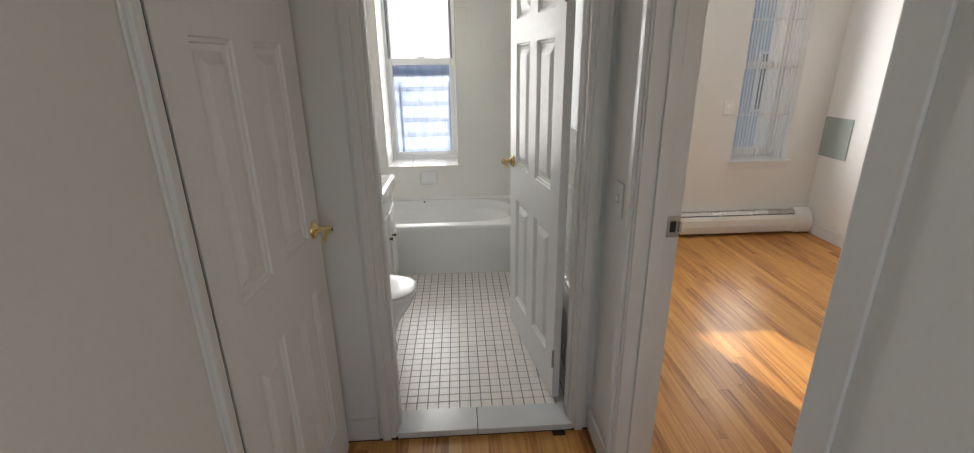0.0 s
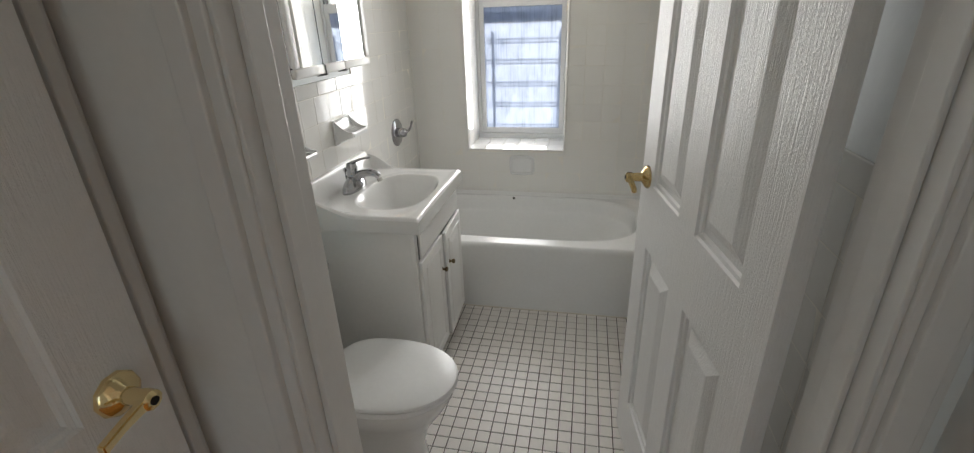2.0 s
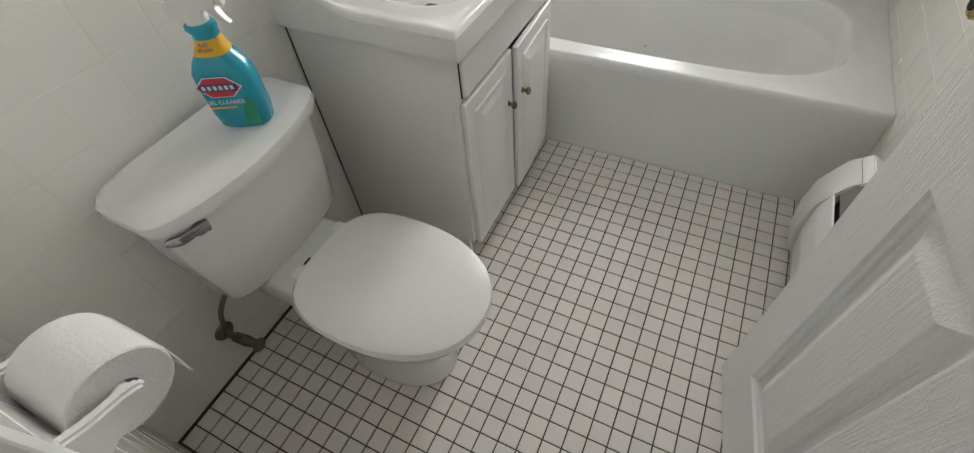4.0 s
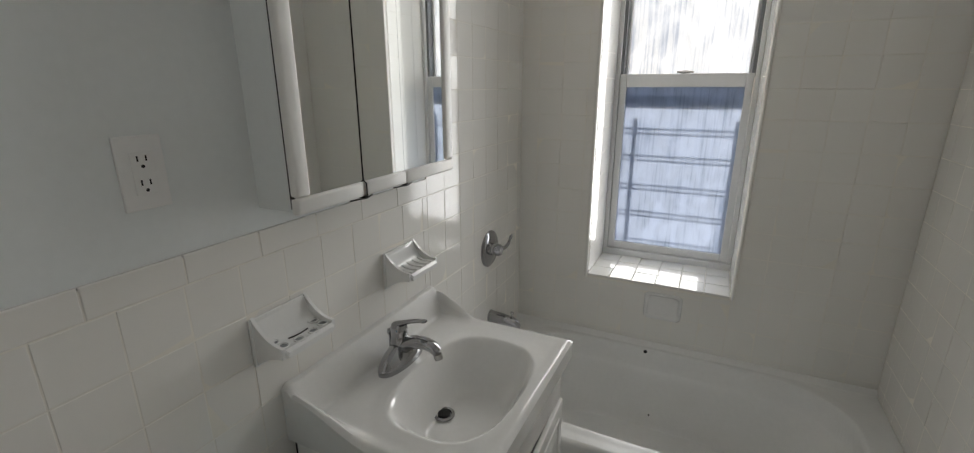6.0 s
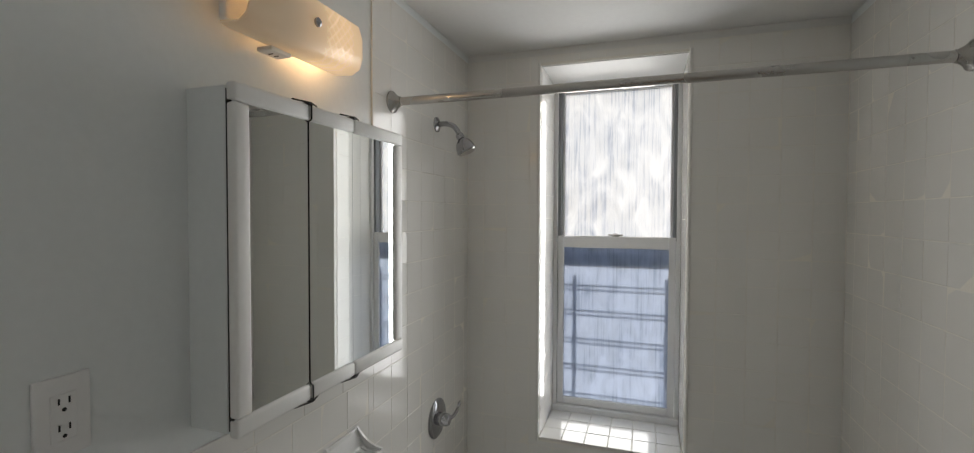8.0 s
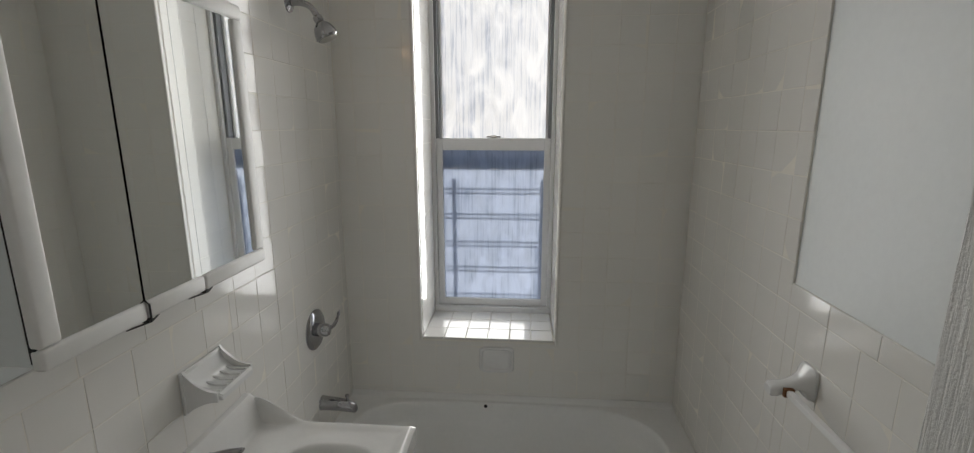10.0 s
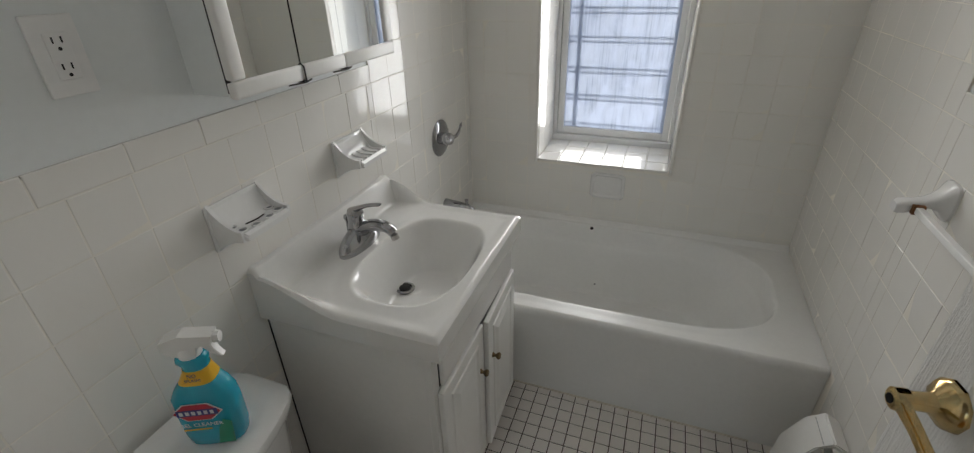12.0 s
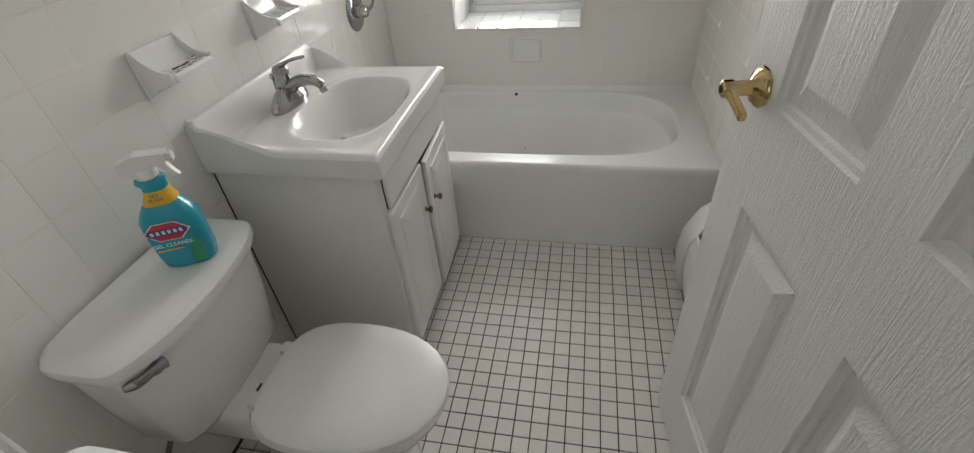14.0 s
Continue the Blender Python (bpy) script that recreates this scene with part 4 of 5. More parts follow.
def toilet():
    t = thing("toilet", (0, 0, 0), "white two-piece toilet with its lid closed", "toilet")
    yc = -0.180
    # tank: tapered, bowed at the front
    def tank_ring(z, hw, xf, bow, r=8.0):
        ring = []
        for k in range(56):
            a = 2 * math.pi * (k + 0.5) / 56
            c, s = math.cos(a), math.sin(a)
            q = superellipse(c, s, r)
            u, v = c / q, s / q
            xb = XL + 0.012
            xm, xh = (xb + xf) / 2, (xf - xb) / 2
            ring.append((xm + u * xh - bow * v * v * (u > 0) * u, yc + hw * v, z))
        return ring
    part("tank", lofted([tank_ring(0.345, 0.150, -0.905, 0.02, 5), tank_ring(0.355, 0.172, -0.890, 0.022, 6), tank_ring(0.38, 0.186, -0.880, 0.025, 7), tank_ring(0.52, 0.200, -0.868, 0.03),
                         tank_ring(0.656, 0.210, -0.858, 0.034)]), M_PORC, t, smooth=True)
    part("tank_lid", lofted([tank_ring(0.652, 0.208, -0.858, 0.036, 7), tank_ring(0.655, 0.225, -0.838, 0.042, 7), tank_ring(0.672, 0.229, -0.833, 0.044, 7),
                             tank_ring(0.684, 0.226, -0.836, 0.043, 7), tank_ring(0.691, 0.216, -0.847, 0.040, 7), tank_ring(0.693, 0.190, -0.875, 0.034, 7)]), M_PORC, t, smooth=True)
    lev = part("flush_lever", turned([(0.015, 0), (0.015, 0.006), (0.010, 0.010)], 18, Matrix.Translation((-0.878, -0.336, 0.626)) @ facing((1, -0.25, 0))), M_CHROME, t, "chrome flush lever", smooth=True)
    pts = curve_points([(-0.864, -0.326, 0.631), (-0.866, -0.346, 0.636), (-0.876, -0.372, 0.634), (-0.890, -0.396, 0.639)], 5)
    part("lever_arm", tube(pts, [0.0115, 0.0108, 0.010, 0.0092, 0.0085, 0.008, 0.008, 0.0082, 0.0086, 0.009, 0.0094, 0.0096, 0.0094, 0.0088, 0.0076, 0.005], 12, 1.2), M_CHROME, lev, smooth=True)
    # bowl with foot
    part("bowl", lofted([egg(-0.66, yc, 0.17, 0.16, 0.105, 0.0), egg(-0.66, yc, 0.17, 0.165, 0.108, 0.02), egg(-0.655, yc, 0.165, 0.150, 0.094, 0.10),
                         egg(-0.64, yc, 0.18, 0.165, 0.105, 0.20), egg(-0.63, yc, 0.20, 0.215, 0.145, 0.29), egg(-0.625, yc, 0.21, 0.240, 0.168, 0.345),
                         egg(-0.625, yc, 0.21, 0.245, 0.172, 0.372), egg(-0.625, yc, 0.205, 0.238, 0.166, 0.380)]), M_PORC, t, smooth=True)
    part("deck", box(-1.045, -0.74, yc - 0.115, yc + 0.115, 0.255, 0.372, 0.030, 4), M_PORC, t, smooth=True)
    part("seat", lofted([egg(-0.618, yc - 0.007, 0.182, 0.243, 0.166, 0.380), egg(-0.618, yc - 0.007, 0.187, 0.249, 0.170, 0.386), egg(-0.618, yc - 0.007, 0.185, 0.247, 0.168, 0.396)]), M_PLASTIC, t, smooth=True)
    part("seat_lid", lofted([egg(-0.616, yc - 0.007, 0.185, 0.246, 0.168, 0.399), egg(-0.616, yc - 0.007, 0.188, 0.250, 0.171, 0.404), egg(-0.616, yc - 0.007, 0.186, 0.247, 0.168, 0.412),
                             egg(-0.616, yc - 0.007, 0.176, 0.236, 0.158, 0.417), egg(-0.616, yc - 0.007, 0.12, 0.15, 0.10, 0.420)]), M_PLASTIC, t, smooth=True)
    for s in (-1, 1):
        part("seat_hinge", box(-0.828, -0.798, yc + s * 0.075 - 0.018, yc + s * 0.075 + 0.018, 0.368, 0.402, 0.008), M_PLASTIC, t, smooth=True)
    part("deck_mark", box(-0.842, -0.834, yc - 0.040, yc - 0.018, 0.3715, 0.3728), M_DARK, t, "small faded stamped mark")
    return t


toilet()


def water_supply():
    t = thing("water_supply_valve", (0, 0, 0), "tarnished supply valve and braided hose under the tank", "supply valve")
    part("stub", tube([(XL, -0.395, 0.155), (-1.025, -0.395, 0.155)], 0.010, 10), M_TARNISH, t, smooth=True)
    part("escutcheon", turned([(0.028, 0), (0.025, 0.006), (0.012, 0.010)], 20, Matrix.Translation((XL, -0.395, 0.155)) @ facing((1, 0, 0))), M_TARNISH, t, smooth=True)
    part("valve_body", tube([(-1.035, -0.395, 0.155), (-1.000, -0.390, 0.150), (-0.968, -0.385, 0.146)], [0.013, 0.016, 0.010], 12), M_TARNISH, t, smooth=True)
    part("valve_handle", turned([(0.020, 0), (0.021, 0.005), (0.015, 0.012)], 10, Matrix.Translation((-0.966, -0.385, 0.146)) @ facing((1, 0.1, -0.1))), M_TARNISH, t, smooth=True)
    pts = curve_points([(-1.010, -0.392, 0.160), (-1.012, -0.405, 0.205), (-1.018, -0.385, 0.270), (-1.010, -0.345, 0.320), (-1.000, -0.335, 0.352)], 6)
    part("hose", tube(pts, 0.0065, 10), M_TARNISH, t, smooth=True)


water_supply()


def tissue_holder():
    t = thing("toilet_paper_holder", (-0.625, -0.680, 0.798), "white ceramic toilet paper holder beside the doorway", "paper holder", turn=90)
    part("back_plate", box(0.0, 0.012, -0.078, 0.078, -0.078, 0.060, 0.005), M_PORC, t, smooth=True)
    for s in (-1, 1):
        arm = lofted([[(x, s * 0.070 + d, z + h) for d, h in ((-0.008, -0.02 * f), (0.008, -0.02 * f), (0.008, 0.02 * f), (-0.008, 0.02 * f))] for x, z, f in
                      ((0.008, 0.0, 1.9), (0.04, 0.002, 1.2), (0.075, 0.0, 1.0), (0.092, -0.003, 0.7))])
        bmesh.ops.bevel(arm, geom=arm.edges[:], offset=0.004, segments=2, affect="EDGES")
        part("arm", arm, M_PORC, t, smooth=True)
    part("roller", tube([(0.072, -0.062, 0), (0.072, 0.062, 0)], 0.011, 14), M_PLASTIC, t, smooth=True)
    r = thing("toilet_paper_roll", (-0.625, -0.608, 0.790), "full white toilet paper roll on its holder", "toilet paper", turn=90)
    m = facing((0, 1, 0))
    part("roll", turned([(0.020, -0.052), (0.054, -0.052), (0.056, -0.050), (0.056, 0.050), (0.054, 0.052), (0.020, 0.052), (0.020, -0.052)], 36, m, cap=False), M_PAPER, r, smooth=True)
    part("loose_sheet", box(0.0555, 0.0575, -0.050, 0.050, -0.060, 0.004, 0.0008), M_PAPER, r)


tissue_holder()

# ---- on the left wall ----


def medicine_cabinet():
    t = thing("medicine_cabinet", (0, 0, 0), "white-framed medicine cabinet with three mirror doors", "mirror cabinet")
    y0, y1, z0, z1 = 0.178, 0.772, 1.285, 1.914
    xb, xf = -0.990, -0.963
    part("body", box(XL - 0.009, xb, y0 + 0.006, y1 - 0.004, z0 + 0.004, z1 - 0.004, 0.002), M_BLUEWALL, t)
    # Black sheet colours in the shade between the body and the doors.
    part("shadow_gap", box(xb + 0.0002, xb + 0.004, y0 + 0.009, y1 - 0.008, z0 + 0.008, z1 - 0.008), M_DARK, t)
    spans = ((y0, 0.3715, 0.036, 0.0), (0.3765, 0.5322, 0.0, 0.0), (0.5330, y1, 0.0, 0.040))
    for ya, yb, ls, rs in spans:
        d = part("door", box(xb + 0.005, xf - 0.011, ya + 0.002, yb - 0.002, z0 + 0.012, z1 - 0.012), M_DARK, t, "mirrored cabinet door")
        part("mirror", box(xf - 0.0105, xf - 0.007, ya + ls * 0.85, yb - rs * 0.85, z0 + 0.026, z1 - 0.026), M_MIRROR, d, "silvered mirror glass")
        for za, zb in ((z0, z0 + 0.034), (z1 - 0.034, z1)):
            part("rail", box(xb + 0.006, xf, ya, yb, za, zb, 0.006, 3), M_CAB, d, smooth=True)
        if ls:
            part("stile", box(xb + 0.006, xf - 0.0005, ya + 0.0005, ya + ls, z0 + 0.0345, z1 - 0.0345, 0.006, 3), M_CAB, d, smooth=True)
        if rs:
            part("stile", box(xb + 0.006, xf - 0.0005, yb - rs, yb - 0.0005, z0 + 0.0345, z1 - 0.0345, 0.006, 3), M_CAB, d, smooth=True)
    for y in (0.3738, 0.5328):
        for z, s in ((z0, -1), (z1, 1)):
            part("hinge_clip", box(xb + 0.002, xf + 0.002, y - 0.007, y + 0.007, z + s * 0.002 - 0.002, z + s * 0.002 + 0.002), M_DARK, t, "dark hinge clip")
            part("hinge_wire", tube([(xf - 0.012, y - 0.042, z + s * 0.004), (xf + 0.001, y, z + s * 0.004), (xf - 0.012, y + 0.034, z + s * 0.004)], 0.0017, 6), M_DARK, t)
            if y < 0.5:
                part("hinge_pin", tube([(xf + 0.002, y, z + s * 0.004), (xf + 0.002, y, z - s * 0.030), (xf - 0.006, y, z - s * 0.036)], 0.0018, 6), M_DARK, t)


medicine_cabinet()


def lamp_glass_material():
    """Frosted lamp glass with a cut lattice of bent lines, brightest beside the bulb."""
    mat = glowing("etched_lamp_glass", (1.0, 0.60, 0.27), 1.0)
    n, l = mat.node_tree.nodes, mat.node_tree.links
    n["Principled BSDF"].inputs["Base Color"].default_value = (0.66, 0.60, 0.50, 1)
    co = n.new("ShaderNodeTexCoord")
    sep = n.new("ShaderNodeSeparateXYZ")
    l.new(co.outputs["Object"], sep.inputs[0])

    def calc(kind, a, b, c=None):
        m = n.new("ShaderNodeMath")
        m.operation = kind
        for slot, v in enumerate((a, b, c)):
            if v is None:
                continue
            if isinstance(v, (int, float)):
                m.inputs[slot].default_value = v
            else:
                l.new(v, m.inputs[slot])
        return m.outputs[0]

    y, z = sep.outputs["Y"], sep.outputs["Z"]
    lines = None
    for sy, sz in ((1, 1), (1, -1)):
        u = calc("MULTIPLY_ADD", z, sz * 42.0, calc("MULTIPLY", y, sy * 42.0))
        d = calc("ABSOLUTE", calc("SUBTRACT", calc("FRACT", u, 0), 0.5), 0)
        one = calc("LESS_THAN", d, 0.085)
        lines = one if lines is None else calc("MAXIMUM", lines, one)
    near = calc("LESS_THAN", calc("ABSOLUTE", calc("SUBTRACT", y, 0.485), 0), 0.050)
    cut = calc("MULTIPLY", lines, near)
    fall = n.new("ShaderNodeMapRange")
    fall.interpolation_type = "SMOOTHSTEP"
    fall.inputs["From Min"].default_value, fall.inputs["From Max"].default_value = 0.30, 0.50
    fall.inputs["To Min"].default_value, fall.inputs["To Max"].default_value = 0.28, 1.0
    l.new(y, fall.inputs["Value"])
    glow = calc("MULTIPLY", fall.outputs[0], calc("MULTIPLY_ADD", cut, 0.55, 0.62))
    l.new(glow, n["Principled BSDF"].inputs["Emission Strength"])
    return mat


def wall_lamp():
    t = thing("wall_lamp", (0, 0, 0), "bent etched-glass wall lamp glowing warm above the mirrors", "wall lamp")
    y0, y1 = 0.225, 0.580
    part("back_plate", box(XL - 0.009, XL + 0.012, y0 + 0.03, y1 - 0.03, 2.062, 2.150, 0.004), M_PLASTIC, t)
    plug = part("convenience_outlet", box(XL + 0.006, XL + 0.046, 0.335, 0.395, 2.024, 2.034, 0.003), M_PLASTIC, t, "white plug outlet under the lamp")
    for dy in (-0.008, 0.008):
        part("slot", box(XL + 0.018, XL + 0.030, 0.365 + dy - 0.0015, 0.365 + dy + 0.0015, 2.0232, 2.0242), M_DARK, plug)
    outer = [(0.030, 2.036), (0.078, 2.032), (0.100, 2.044), (0.109, 2.070), (0.109, 2.118), (0.099, 2.150), (0.072, 2.164), (0.014, 2.163)]
    inner = [(x - 0.004 if x > 0.09 else x, z + (0.004 if z < 2.05 else -0.004 if z > 2.14 else 0)) for x, z in outer][::-1]
    rings = []
    for y, f in ((y0, 0.93), (y0 + 0.010, 1.0), (y1 - 0.010, 1.0), (y1, 0.93)):
        rings.append([(XL + 0.02 + (x - 0.02) * f, y, 2.098 + (z - 2.098) * f) for x, z in outer + inner])
    part("shade", lofted(rings), lamp_glass_material(), t, "warm glowing etched glass", smooth=True)
    part("finial", turned([(0.010, 0), (0.010, 0.006), (0.004, 0.010)], 14, Matrix.Translation((XL + 0.108, 0.40, 2.096)) @ facing((1, 0, 0))), M_CHROME, t, smooth=True)
    part("bulb", turned([(0.006, 0), (0.013, 0.010), (0.013, 0.060), (0.004, 0.070)], 16, Matrix.Translation((XL + 0.058, 0.450, 2.105)) @ facing((0, 1, 0))), glowing("warm_bulb", (1.0, 0.62, 0.30), 3.0), t, "small warm bulb", smooth=True)


wall_lamp()


def outlet():
    t = thing("wall_outlet", (-1.0805, -0.019, 1.393), "white double socket on the painted wall", "socket")
    part("plate", box(0, 0.006, -0.0355, 0.0355, -0.0585, 0.0585, 0.002), M_PLASTIC, t)
    f = part("face", box(0.0055, 0.0085, -0.0165, 0.0165, -0.034, 0.034, 0.0015), M_PLASTIC, t)
    for z in (0.018, -0.020):
        for y in (-0.0065, 0.0065):
            part("slot", box(0.0083, 0.0090, y - 0.0012, y + 0.0012, z + 0.001, z + 0.010), M_DARK, f)
        part("earth_hole", turned([(0.0028, 0), (0.0028, 0.0008)], 10, Matrix.Translation((0.0083, 0, z - 0.007)) @ facing((1, 0, 0))), M_DARK, f)


outlet()


def ceramic_dish(name, y, label, category, kind):
    t = thing(name, (XL, y, 0.0), label, category)
    w = 0.155
    part("back_plate", box(0.0, 0.009, 0.0, w, 0.962, 1.070, 0.004), M_PORC, t, smooth=True)
    # a tray that flows out of the back plate on two cheeks
    rings = []
    for i in range(15):
        u = i / 14
        x = 0.006 + 0.088 * u
        zt = 1.0165 + 0.052 * max(0.0, 1 - u / 0.5) ** 2.4 + 0.003 * smoothstep(0.75, 0.95, u) - 0.007 * smoothstep(0.93, 1.0, u)
        zb = 0.966 + 0.034 * (1 - (1 - u) ** 1.8)
        dy = 0.004 + 0.006 * math.sin(math.pi * min(1, u * 1.15)) + 0.010 * smoothstep(0.85, 1.0, u)
        rings.append([(x, dy, zb), (x, w - dy, zb), (x, w - dy, zt), (x, dy, zt)])
    bm = lofted(rings)
    bmesh.ops.bevel(bm, geom=[e for e in bm.edges if abs((e.verts[0].co - e.verts[1].co).x) > 1e-4], offset=0.003, segments=3, affect="EDGES")
    part("tray", bm, M_PORC, t, smooth=True)
    if kind == "ridged":
        for i in range(5):
            yy = 0.026 + i * 0.026
            part("ridge", tube([(0.030, yy, 1.022), (0.055, yy, 1.0165), (0.084, yy, 1.018)], 0.0042, 8), M_PORC, t, smooth=True)
    else:
        for yy, xx in ((0.024, 0.070), (0.058, 0.078), (0.097, 0.078), (0.131, 0.070), (0.131, 0.042), (0.024, 0.042)):
            part("brush_hole", turned([(0.0085, 0), (0.0085, 0.0012)], 14, Matrix.Translation((xx, yy, 1.0170))), M_GREYTRACK, t, "dark brush hole")
            part("hole_rim", turned([(0.012, 0), (0.0125, 0.003), (0.010, 0.004), (0.0088, 0.001)], 16, Matrix.Translation((xx, yy, 1.0165)), cap=False), M_PORC, t, smooth=True)
        part("stain", tube(curve_points([(0.055, 0.050, 1.018), (0.06, 0.075, 1.018), (0.058, 0.10, 1.018)], 4), 0.0015, 6), M_DARK, t, "dark bit of debris")
    for s in (0.004, w - 0.012):
        cheek = lofted([[(x, s, z0), (x, s + 0.008, z0), (x, s + 0.008, z1), (x, s, z1)] for x, z0, z1 in [(0.006 + 0.082 * k / 12, 0.964 + 0.036 * (1 - (1 - k / 12) ** 1.8), 1.024 + 0.050 * (1 - k / 12) ** 2.2) for k in range(13)]])
        part("cheek", cheek, M_PORC, t, smooth=True)


ceramic_dish("toothbrush_holder", 0.112, "white ceramic toothbrush holder with rust-stained holes", "toothbrush holder", "holes")
ceramic_dish("soap_dish", 0.548, "white ceramic soap dish with raised ridges on tiles", "soap dish", "ridged")


def towel_bar():
    t = thing("towel_bar", (XR, 0.0, 1.024), "white towel bar on a ceramic post on the tiles", "towel bar")
    for y in (0.690, 0.080):
        outline = [(math.cos(a) / superellipse(math.cos(a), math.sin(a), 4), math.sin(a) / superellipse(math.cos(a), math.sin(a), 4)) for a in [2 * math.pi * (k + 0.5) / 28 for k in range(28)]]
        post = lofted([[(-x, y + u * f, dz + v * g) for u, v in outline] for x, f, g, dz in
                       ((0.0, 0.036, 0.042, 0.014), (0.006, 0.036, 0.041, 0.014), (0.012, 0.031, 0.034, 0.014), (0.020, 0.023, 0.020, 0.013), (0.032, 0.019, 0.013, 0.009), (0.048, 0.0175, 0.0115, 0.002),
                        (0.062, 0.018, 0.013, -0.003), (0.076, 0.0185, 0.015, -0.006), (0.088, 0.018, 0.014, -0.008), (0.093, 0.015, 0.010, -0.009))])
        part("post", post, M_PORC, t, smooth=True)
    part("socket", box(-0.067, -0.045, 0.662, 0.673, -0.015, 0.005), M_RUST, t, "brown worn socket")
    part("bar", box(-0.063, -0.049, 0.095, 0.671, -0.0125, 0.0025, 0.002), M_PLASTIC, t)


towel_bar()


def baseboard_heater(name, m, length, label, cap_len=0.115, height=0.36, depth=1.0):
    """A hot-water baseboard heater; local y along the wall, local -x out of it, end cap at the far end."""
    t = thing(name, (0, 0, 0), label, "baseboard heater")
    t.matrix_world = m @ Matrix.Diagonal((depth, 1, 1, 1))
    k = height / 0.36
    def prof(pts, y0, y1, inset=0.0):
        return lofted([[(x, y, z * k) for x, z in pts] for y in (y0, y1)])
    part("back_panel", box(-0.006, 0, -length, -cap_len, 0.02, 0.345 * k), M_HEAT, t)
    cover = [(-0.006, 0.330), (-0.042, 0.350), (-0.047, 0.349), (-0.047, 0.344), (-0.042, 0.343), (-0.006, 0.322)]
    part("top_cover", prof(cover, -length, -cap_len), M_HEAT, t)
    damper = [(-0.063, 0.336), (-0.067, 0.344), (-0.073, 0.343), (-0.096, 0.302), (-0.093, 0.300), (-0.070, 0.334)]
    part("damper", prof(damper, -length, -cap_len), M_STEEL, t, "bare metal damper flap")
    front = [(-0.104, 0.292), (-0.109, 0.290), (-0.123, 0.235), (-0.126, 0.150), (-0.110, 0.045), (-0.100, 0.035), (-0.098, 0.038), (-0.107, 0.050), (-0.121, 0.150), (-0.118, 0.233), (-0.106, 0.284)]
    part("front_panel", prof(front, -length, -cap_len), M_HEAT, t)
    # A plain black filler puts the shade behind the slots into colour.
    part("slot_shade_box", box(-0.088, -0.008, -length + 0.004, -cap_len + 0.004, 0.05 * k, 0.300 * k), M_DARK, t, "black box for the shade behind the slots")
    capp = [(0, 0.015), (-0.105, 0.022), (-0.126, 0.040), (-0.136, 0.150), (-0.129, 0.240), (-0.086, 0.330), (-0.042, 0.364), (0, 0.342)]
    bm = prof(capp, -cap_len, 0.0)
    bmesh.ops.bevel(bm, geom=[e for e in bm.edges], offset=0.004, segments=2, affect="EDGES")
    cap = part("end_cap", bm, M_HEAT, t, smooth=True)
    bm = prof(capp, -length - 0.004, -length + 0.05)
    bmesh.ops.bevel(bm, geom=[e for e in bm.edges], offset=0.004, segments=2, affect="EDGES")
    part("end_cap", bm, M_HEAT, t, smooth=True)
    for i in range(7):
        y = -0.012 - 0.014 * i
        part("cap_seam", box(-0.0655, -0.0640, y - 0.009, y, 0.3462 * k, 0.3478 * k), M_GREYTRACK, cap, "dark punched seam")
    return t


baseboard_heater("baseboard_heater", pose(XR, 0.692, 0.0), 0.94, "white enamelled baseboard heater with a dented end cap beside the tub", height=0.360, depth=0.97)
part("rust_streak", box(0.392, 0.404, 0.6925, 0.6945, 0.20, 0.335, 0.0005), M_RUST, bpy.data.objects["baseboard_heater"], "brown rust streak")
bpy.data.objects["rust_streak"].matrix_parent_inverse = pose(XR, 0.692, 0.0).inverted()

# ---- spray bottle ----


def text_part(body, size, m, mat, parent, name="lettering"):
    cu = bpy.data.curves.new(name, "FONT")
    cu.body, cu.size, cu.extrude, cu.align_x, cu.align_y = body, size, 0.0002, "CENTER", "CENTER"
    cu.resolution_u = 3
    tmp = new("scratch_text", cu)
    me = bpy.data.meshes.new_from_object(tmp.evaluated_get(bpy.context.evaluated_depsgraph_get()))
    bpy.data.objects.remove(tmp)
    me.transform(m)
    me.materials.append(mat)
    ob = new(name, me)
    ob.parent = parent
    return ob


